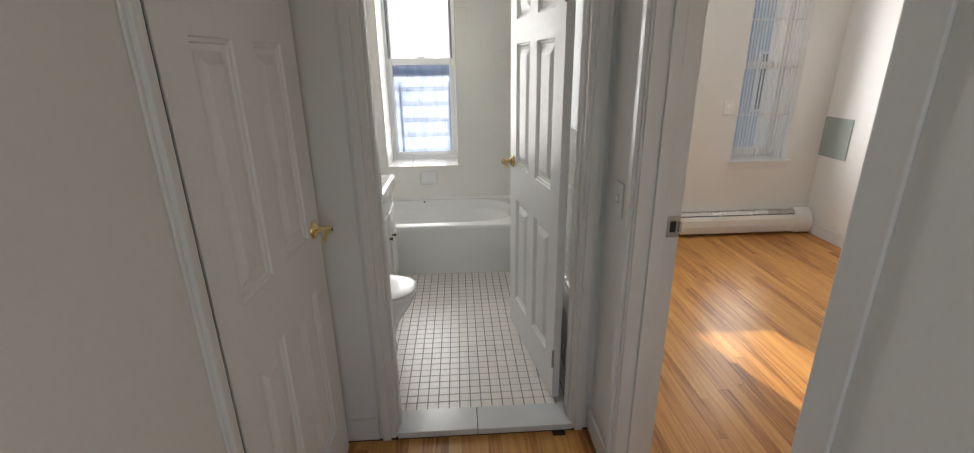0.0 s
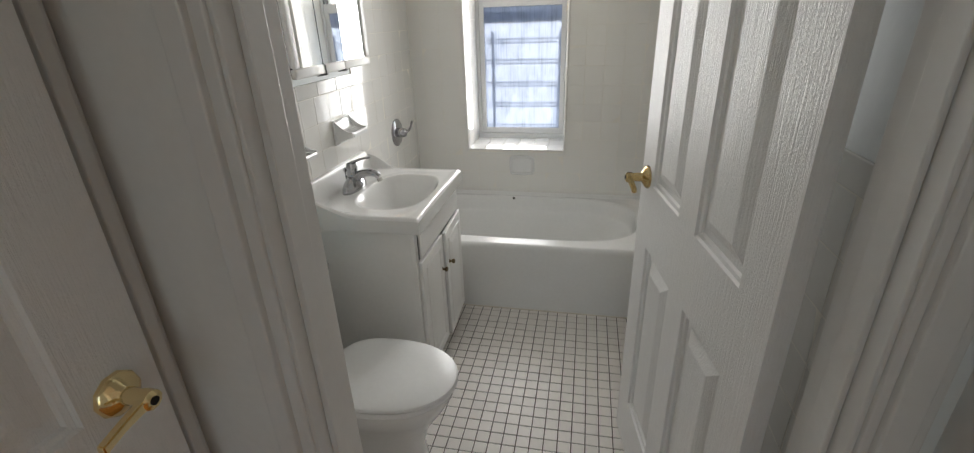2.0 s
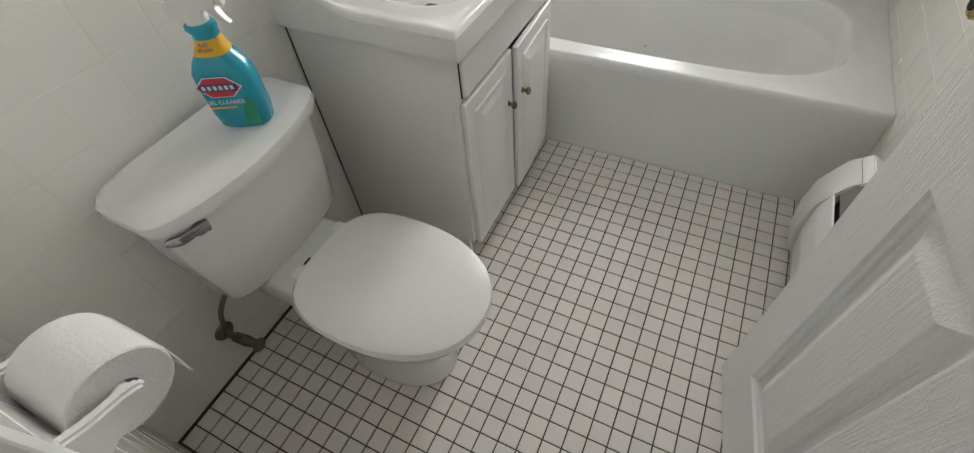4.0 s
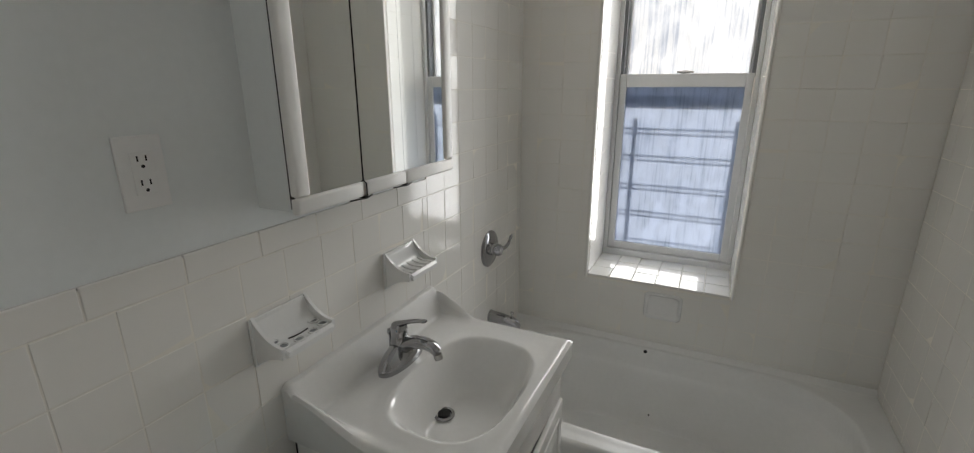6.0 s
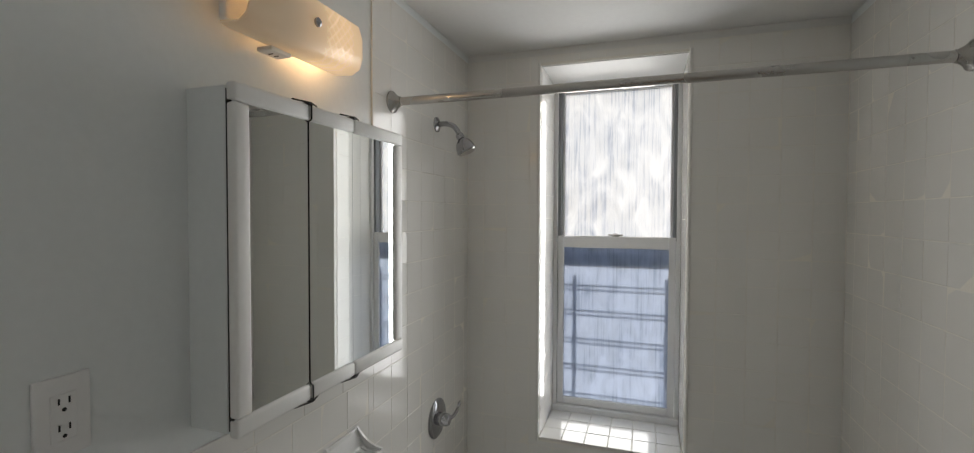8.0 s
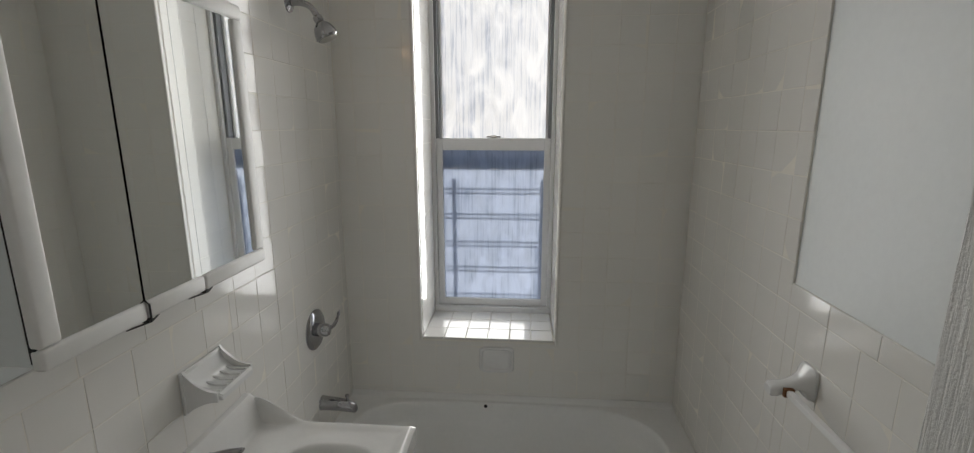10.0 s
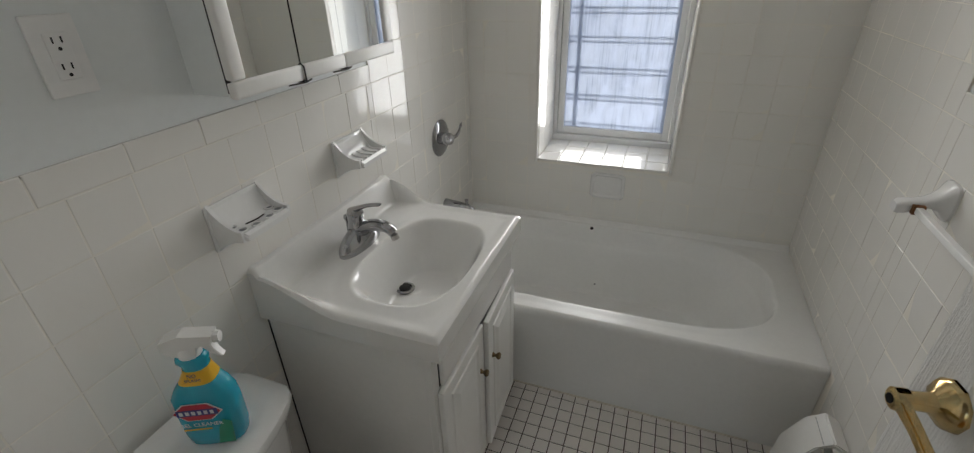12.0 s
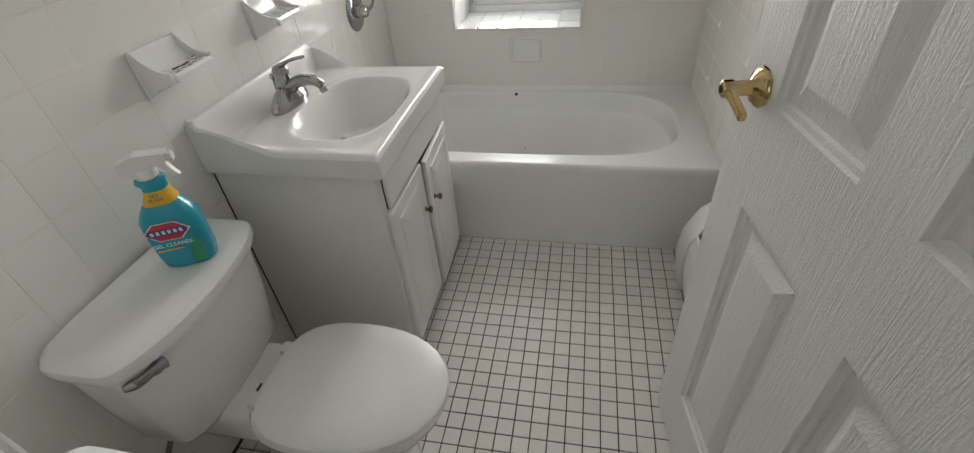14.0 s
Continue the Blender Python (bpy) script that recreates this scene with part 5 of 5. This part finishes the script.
def spray_bottle():
    t = thing("spray_bottle", (-0.935, -0.101, 0.693), "turquoise spray bottle of cleaner with a white trigger", "spray bottle", turn=27)
    teal = material("turquoise_plastic", (0.006, 0.36, 0.50), 0.25, vary=0.05, bump=0.02, coat=0.4)
    green = material("label_green", (0.02, 0.30, 0.17), 0.3)
    yellow = material("label_yellow", (0.85, 0.50, 0.03), 0.35)
    red = material("label_red", (0.50, 0.03, 0.05), 0.35)
    navy = material("label_navy", (0.02, 0.04, 0.22), 0.35)
    white = material("label_white", (0.80, 0.82, 0.82), 0.35)
    clear = material("clear_white_plastic", (0.82, 0.82, 0.80), 0.25, vary=0.02)

    def ring(z, w, d, shift=0.0, n=36, e=3.0):
        out = []
        for k in range(n):
            a = 2 * math.pi * k / n
            c, s = math.cos(a), math.sin(a)
            q = superellipse(c, s, e)
            out.append((shift + w * c / q, d * s / q, z))
        return out
    part("body", lofted([ring(0.0, 0.044, 0.026), ring(0.006, 0.052, 0.031), ring(0.03, 0.056, 0.033), ring(0.085, 0.057, 0.034), ring(0.118, 0.055, 0.033, 0.0),
                         ring(0.138, 0.045, 0.030, 0.001), ring(0.158, 0.031, 0.025, 0.003), ring(0.178, 0.023, 0.021, 0.006, e=2.4), ring(0.192, 0.023, 0.020, 0.006, e=2.2), ring(0.200, 0.028, 0.022, 0.004, e=2.2), ring(0.206, 0.027, 0.021, 0.004, e=2.2),
                         ring(0.210, 0.022, 0.020, 0.004, e=2.2)]), teal, t, smooth=True)
    y = -0.0345
    part("green_panel", lofted([[(0.012 + u, y + 0.0005 + 0.02 * max(0, u) ** 1.5, 0.012 + v) for u, v in ((0.0, 0.0), (0.030, 0.0), (0.036, 0.055), (0.022, 0.062), (0.010, 0.040))],
                                [(0.012 + u, y - 0.0006 + 0.02 * max(0, u) ** 1.5, 0.012 + v) for u, v in ((0.0, 0.0), (0.030, 0.0), (0.036, 0.055), (0.022, 0.062), (0.010, 0.040))]]), green, t)
    def lozenge(s, off, mat, nm):
        pts = ((-0.045, 0.0), (-0.022, 0.021), (0.022, 0.021), (0.045, 0.0), (0.022, -0.021), (-0.022, -0.021))
        part(nm, lofted([[(u * s - 0.004, y + 0.0004 - off * k, 0.099 + v * s) for u, v in pts] for k in (0, 1)]), mat, t)
    lozenge(1.0, 0.0012, white, "badge_rim")
    lozenge(0.92, 0.0018, red, "badge")
    part("badge_band", box(-0.040, 0.032, y - 0.0021, y - 0.001, 0.0915, 0.1065, 0.0003), navy, t)
    for i in range(6):
        part("badge_bar", box(-0.035 + i * 0.0108, -0.0285 + i * 0.0108, y - 0.0026, y - 0.0020, 0.0948, 0.1034), white, t)
    flat = Matrix.Translation((-0.006, y - 0.0008, 0.066)) @ pose(0, 0, 0, 90, 0, 0)
    text_part("GEL CLEANER", 0.0125, flat, white, t)
    part("yellow_line", box(-0.040, 0.010, y - 0.0007, y, 0.0525, 0.0555), yellow, t, "thin yellow label line")
    part("neck_band", lofted([ring(0.156, 0.0330, 0.0268, 0.003), ring(0.176, 0.0245, 0.0222, 0.006, e=2.4), ring(0.184, 0.0238, 0.0214, 0.006, e=2.3)]), yellow, t, smooth=True)
    text_part("NO", 0.010, Matrix.Translation((0.005, -0.0244, 0.177)) @ pose(0, 0, 0, 76, 0, 0), navy, t)
    text_part("SPLASH!", 0.008, Matrix.Translation((0.005, -0.0262, 0.168)) @ pose(0, 0, 0, 76, 0, 0), navy, t)
    head = part("trigger_head", lofted([[(x, yy, z) for x, z in pts] for yy, pts in ((-0.014, ((-0.012, 0.214), (0.020, 0.212), (0.024, 0.232), (0.052, 0.238), (0.056, 0.254), (0.000, 0.259), (-0.034, 0.247), (-0.034, 0.226))),
                                                                                     (0.014, ((-0.012, 0.214), (0.020, 0.212), (0.024, 0.232), (0.052, 0.238), (0.056, 0.254), (0.000, 0.259), (-0.034, 0.247), (-0.034, 0.226))))]), clear, t, "white spray head")
    part("collar", turned([(0.019, 0.205), (0.020, 0.208), (0.019, 0.222), (0.015, 0.228)], 20, Matrix.Translation((0.004, 0, 0))), clear, head, smooth=True)
    blade = lofted([[(x - h, -w, z), (x + h, -w, z), (x + h, w, z), (x - h, w, z)] for x, z, h, w in
                    ((0.036, 0.240, 0.010, 0.009), (0.041, 0.226, 0.008, 0.009), (0.048, 0.214, 0.006, 0.008), (0.058, 0.203, 0.004, 0.007))])
    bmesh.ops.bevel(blade, geom=blade.edges[:], offset=0.0015, segments=2, affect="EDGES")
    part("trigger", blade, clear, head, smooth=True)
    part("nozzle", turned([(0.010, 0), (0.011, 0.006), (0.010, 0.014)], 8, Matrix.Translation((0.050, 0, 0.244)) @ facing((1, 0, 0))), clear, head)


spray_bottle()

# ---- bedroom ----


def bedroom_window(name, x0, x1, z0, z1, gate, label):
    t = thing(name, (0, 0, 0), label, "window", kind="structure")
    y = 1.86
    for a in ((x0 + 0.002, x0 + 0.03), (x1 - 0.03, x1 - 0.002)):
        part("window_frame", box(*a, y, y + 0.10, z0 + 0.002, z1 - 0.002, 0.003), M_ALU, t)
    zm = (z0 + z1) / 2 + 0.02
    for za, zb, d in ((z1 - 0.05, z1 - 0.002, 0), (zm - 0.03, zm + 0.03, 0.01), (z0 + 0.01, z0 + 0.07, 0)):
        part("sash_rail", box(x0 + 0.03, x1 - 0.03, y + d, y + d + 0.05, za, zb, 0.003), M_ALU, t)
    part("window_sill", box(x0 - 0.035, x1 + 0.035, 1.575, 1.86, z0 - 0.02, z0 + 0.003, 0.004), M_TRIM, t)
    part("apron", box(x0 - 0.02, x1 + 0.02, 1.592, 1.605, z0 - 0.075, z0 - 0.021, 0.003), M_TRIM, t)
    if gate:
        g = thing("window_gate", (0, 0, 0), "white folding steel security gate before the window", "window gate")
        n = 17
        for i in range(n):
            x = x0 + 0.03 + (x1 - x0 - 0.06) * i / (n - 1)
            part("bar", box(x - 0.004, x + 0.004, 1.652, 1.664, z0 + 0.02, z1 - 0.02), M_ALU, g)
        for z in (z0 + 0.02, z0 + 0.40, z0 + 0.80, z0 + 1.18, z1 - 0.03):
            part("cross_rail", box(x0 + 0.005, x1 - 0.005, 1.6645, 1.672, z - 0.008, z + 0.008), M_ALU, g)
    return t


bedroom_window("window_2", 2.32, 2.84, 0.66, 2.25, True, "white sash window with a sunlit sill in the bedroom")
bedroom_window("window_3", 0.64, 1.27, 0.67, 2.25, False, "white bedroom sash window letting in the sun")
# Invented, unseen frame that dresses the opening of the hall's fill lamp.
def hall_fill_window():
    t = thing("hall_fill_opening", (0, 0, 0), "unseen white window frame added round the hall fill light", "window", kind="structure")
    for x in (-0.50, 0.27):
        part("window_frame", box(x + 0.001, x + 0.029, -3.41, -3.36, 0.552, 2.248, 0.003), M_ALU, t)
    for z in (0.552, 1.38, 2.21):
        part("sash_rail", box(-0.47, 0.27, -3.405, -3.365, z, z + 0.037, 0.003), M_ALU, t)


hall_fill_window()
baseboard_heater("bedroom_heater", pose(3.13, 1.604, ZH, 0, 0, 90) @ Matrix.Diagonal((1, -1, 1, 1)), 2.40, "white baseboard heater along the bedroom wall", 0.16, 0.235)


def thermostat():
    t = thing("wall_thermostat", (2.235, 1.605, 1.13), "small white wall-mounted thermostat dial", "thermostat")
    part("plate", box(-0.045, 0.045, -0.012, 0, -0.06, 0.06, 0.008, 3), M_PLASTIC, t, smooth=True)
    part("dial", turned([(0.026, 0), (0.024, 0.014), (0.018, 0.018)], 20, Matrix.Translation((0, -0.011, 0.008)) @ facing((0, -1, 0))), M_PLASTIC, t, smooth=True)


thermostat()
pp = thing("wall_panel", (3.15, 1.46, 0.87), "flat grey-green cover panel on the white wall", "wall panel")
part("sheet", box(-0.008, 0, -0.165, 0.165, -0.172, 0.172, 0.002), M_PATCH, pp)


def neighbour_house():
    t = thing("neighbour_house", (3.5, 9.0, -3.4), "pale blue-grey sided house, raised out of view to block sun", "house")
    # Unseen extra height and width, added to keep the sun off window_2.
    part("wall", box(-3.4, 12, 0, 6, 0, 9.2), M_FACADE, t)
    # Made-up wing: darkens the view behind the lower bathroom pane only.
    part("added_low_wing", box(-9, -3.402, 0, 6, 0, 4.85), M_FACADE, t, "added low wing that dims the lower bathroom pane")
    for i in range(27):
        z = 3.4 + i * 0.21
        part("siding_board", box(-9 if z < 4.6 else -3.4, 12, -0.03, 0.0, z, z + 0.195, 0.01, 1), M_FACADE, t)
    part("roof", lofted([[(x, -0.35, 9.2), (x, 6.5, 9.2), (x, 3.0, 10.4)] for x in (-3.6, 12.3)]), M_GREYTRACK, t)
    for x in (1, 3.5, 6, 9):
        w = part("window", box(x, x + 0.9, -0.06, -0.032, 3.7, 5.1, 0.01), M_ALU, t)
        part("pane", box(x + 0.07, x + 0.83, -0.066, -0.061, 3.77, 5.03), M_GREYTRACK, w)


neighbour_house()

# ---- floor boards and tiles ----


def tile_mesh(name, w, h, t, c, mat):
    """One tile, its face at z = t, its edges eased by c."""
    bm = lofted([[(-w / 2, -h / 2, 0), (w / 2, -h / 2, 0), (w / 2, h / 2, 0), (-w / 2, h / 2, 0)],
                 [(-w / 2, -h / 2, t - c), (w / 2, -h / 2, t - c), (w / 2, h / 2, t - c), (-w / 2, h / 2, t - c)],
                 [(-w / 2 + c * 0.4, -h / 2 + c * 0.4, t - c * 0.25), (w / 2 - c * 0.4, -h / 2 + c * 0.4, t - c * 0.25), (w / 2 - c * 0.4, h / 2 - c * 0.4, t - c * 0.25), (-w / 2 + c * 0.4, h / 2 - c * 0.4, t - c * 0.25)],
                 [(-w / 2 + c, -h / 2 + c, t), (w / 2 - c, -h / 2 + c, t), (w / 2 - c, h / 2 - c, t), (-w / 2 + c, h / 2 - c, t)]])
    bmesh.ops.recalc_face_normals(bm, faces=bm.faces)
    me = bpy.data.meshes.new(name)
    bm.to_mesh(me)
    bm.free()
    me.materials.append(mat)
    return me


def piece(name, me, parent, m):
    ob = new(name, me)
    ob.parent = parent
    ob.matrix_world = m
    return ob


rnd = random.Random(7)


def spans_of(lo, hi, origin, pitch):
    """Cells of a grid clipped to lo..hi."""
    k = math.floor((lo - origin) / pitch)
    out = []
    while origin + k * pitch < hi - 1e-6:
        a, b = max(lo, origin + k * pitch), min(hi, origin + (k + 1) * pitch)
        if b - a > 0.012:
            out.append((a, b))
        k += 1
    return out


WT = tile_mesh("wall_tile", TP - 0.0016, TP - 0.0016, 0.010, 0.0014, M_TILE)
CT = tile_mesh("cap_tile", 0.153, 0.055, 0.0108, 0.0022, M_TILE)


def tile_wall(parent, axis, face, sign, cells):
    """Tiles on a wall: cells of (a0, a1, z0, z1, mesh, width, height)."""
    for a0, a1, z0, z1, me, w, h in cells:
        ca, cz = (a0 + a1) / 2, (z0 + z1) / 2
        tilt = pose(0, 0, 0, rnd.gauss(0, 0.3), rnd.gauss(0, 0.3), 0)
        if axis == "x":
            base = Matrix(((0, 0, sign, face), (sign, 0, 0, ca), (0, 1, 0, cz), (0, 0, 0, 1)))
        else:
            base = Matrix(((-sign, 0, 0, ca), (0, 0, sign, face), (0, 1, 0, cz), (0, 0, 0, 1)))
        piece("tile", me, parent, base @ tilt @ Matrix.Diagonal(((a1 - a0 - 0.0016) / w, (z1 - z0 - 0.0016) / h, 1, 1)))


def cells_for(a_lo, a_hi, z_lo, z_hi, origin, hole=None):
    out = []
    for a0, a1 in spans_of(a_lo, a_hi, origin, TP):
        for z0, z1 in spans_of(z_lo, z_hi, 0.0, TP):
            if hole:
                h0, h1, g0, g1 = hole
                if a0 >= h0 - 0.002 and a1 <= h1 + 0.002 and z0 >= g0 - 0.002 and z1 <= g1 + 0.002:
                    continue
                if a1 > h0 and a0 < h1 and z1 > g0 and z0 < g1:
                    # a tile that meets the opening is cut to what is left of it
                    for b0, b1, c0, c1 in ((a0, min(a1, h0), z0, z1), (max(a0, h1), a1, z0, z1),
                                           (max(a0, h0), min(a1, h1), z0, min(z1, g0)), (max(a0, h0), min(a1, h1), max(z0, g1), z1)):
                        if b1 - b0 > 0.012 and c1 - c0 > 0.012:
                            out.append((b0, b1, c0, c1, WT, TP - 0.0016, TP - 0.0016))
                    continue
            out.append((a0, a1, z0, z1, WT, TP - 0.0016, TP - 0.0016))
    return out


def caps_for(a_lo, a_hi):
    return [(a0, a1, RAIL, RAIL + 0.056, CT, 0.153, 0.055) for a0, a1 in spans_of(a_lo, a_hi, a_hi, 0.155)]


def tile_bed(name, axis, face, sign, areas, label):
    """A thin bed of grout that holds the tiles of one wall."""
    bm = bmesh.new()
    for a0, a1, z0, z1 in areas:
        d0, d1 = sorted((face, face + sign * 0.0094))
        if axis == "x":
            box(d0, d1, a0, a1, z0, z1, bm=bm)
        else:
            box(a0, a1, d0, d1, z0, z1, bm=bm)
    return structure(name, bm, M_GROUT, label, "tiling")


ZT = 2.376
west = tile_bed("tiling_west", "x", -1.085, 1, [(YF, 0.79, 0.0, RAIL + 0.05), (0.79, YB + 0.008, 0.0, ZT)], "glossy white square wall tiles with pale grout")
tile_wall(west, "x", -1.085, 1, cells_for(YF, 0.79, 0.0, RAIL, -0.101) + cells_for(0.79, YB, TUB_Z, ZT, 0.79) + caps_for(YF, 0.79))
east = tile_bed("tiling_east", "x", 0.415, -1, [(YF, 0.81, 0.0, RAIL + 0.05), (0.81, YB + 0.008, 0.0, ZT)], "glossy white square wall tiles with pale grout")
tile_wall(east, "x", 0.415, -1, cells_for(YF, 0.81, 0.0, RAIL, 0.763) + cells_for(0.81, YB, TUB_Z, ZT, 0.763) + caps_for(YF, 0.81))
north = tile_bed("tiling_north", "y", 1.605, -1, [(-1.077, WIN[0], 0.0, ZT), (WIN[1], 0.407, 0.0, ZT), (WIN[0], WIN[1], 0.0, WIN[2]), (WIN[0], WIN[1], WIN[3], ZT)],
                 "glossy white square wall tiles with pale grout")
tile_wall(north, "y", 1.605, -1, cells_for(XL, XR, TUB_Z, ZT, -0.0245, (WIN[0] - 0.010, WIN[1] + 0.010, WIN[2] - 0.010, WIN[3] + 0.010)))
south = tile_bed("tiling_south", "y", -0.675, 1, [(-1.077, -0.505, 0.0, RAIL + 0.05)], "glossy white square wall tiles with pale grout")
tile_wall(south, "y", -0.675, 1, cells_for(XL, -0.503, 0.0, RAIL, -1.075) + caps_for(XL, -0.503))

# floor mosaic: the open floor as single tiles, the rest joined
FT = tile_mesh("floor_tile", P - 0.0035, P - 0.0035, 0.006, 0.0012, M_FTILE)
verts, faces = [], []
base_v = [tuple(v.co) for v in FT.vertices]
base_f = [tuple(p.vertices) for p in FT.polygons]
for i in range(-22, 9):
    for j in range(-14, 18):
        x, y = (i + 0.5) * P, (j + 0.5) * P
        if not (XL - 0.01 < x < XR + 0.01 and YF - 0.01 < y < TUB_Y + 0.02):
            continue
        m = Matrix.Translation((x, y, -0.006 + rnd.uniform(-0.0003, 0.0003))) @ pose(0, 0, 0, rnd.gauss(0, 0.15), rnd.gauss(0, 0.15), rnd.gauss(0, 0.35))
        if -8 <= i <= 5 and -5 <= j <= 15:
            piece("tile", FT, FLOOR_BATH, m)
        else:
            o = len(verts)
            verts += [tuple(m @ Vector(v)) for v in base_v]
            faces += [tuple(o + k for k in f) for f in base_f]
me = bpy.data.meshes.new("mosaic_rest")
me.from_pydata(verts, [], faces)
me.materials.append(M_FTILE)
rest = new("mosaic_rest", me)
rest.parent = FLOOR_BATH
tagged(rest, kind="stuff")

# oak strips, laid along y
BW = 0.0572
PL = tile_mesh("oak_strip", BW - 0.0006, 1.0, 0.010, 0.0006, M_WOOD)


def strips(parent, x_lo, x_hi, y_lo, y_hi, least, most):
    x = x_lo
    while x < x_hi - 0.01:
        w = min(BW, x_hi - x)
        y = y_lo - rnd.uniform(0, 0.8)
        while y < y_hi:
            ln = rnd.uniform(least, most)
            a, b = max(y, y_lo), min(y + ln, y_hi)
            if b - a > 0.03:
                piece("board", PL, parent, Matrix.Translation((x + w / 2, (a + b) / 2, ZH - 0.010 + rnd.uniform(-0.0002, 0.0002))) @ Matrix.Diagonal((w / BW, b - a - 0.0006, 1, 1)))
            y += ln
        x += w


strips(FLOOR_BED, 0.50, 3.15, -2.6, 1.605, 0.7, 1.9)
strips(FLOOR_HALL, -0.66, 0.50, -3.3, -0.812, 0.6, 1.5)
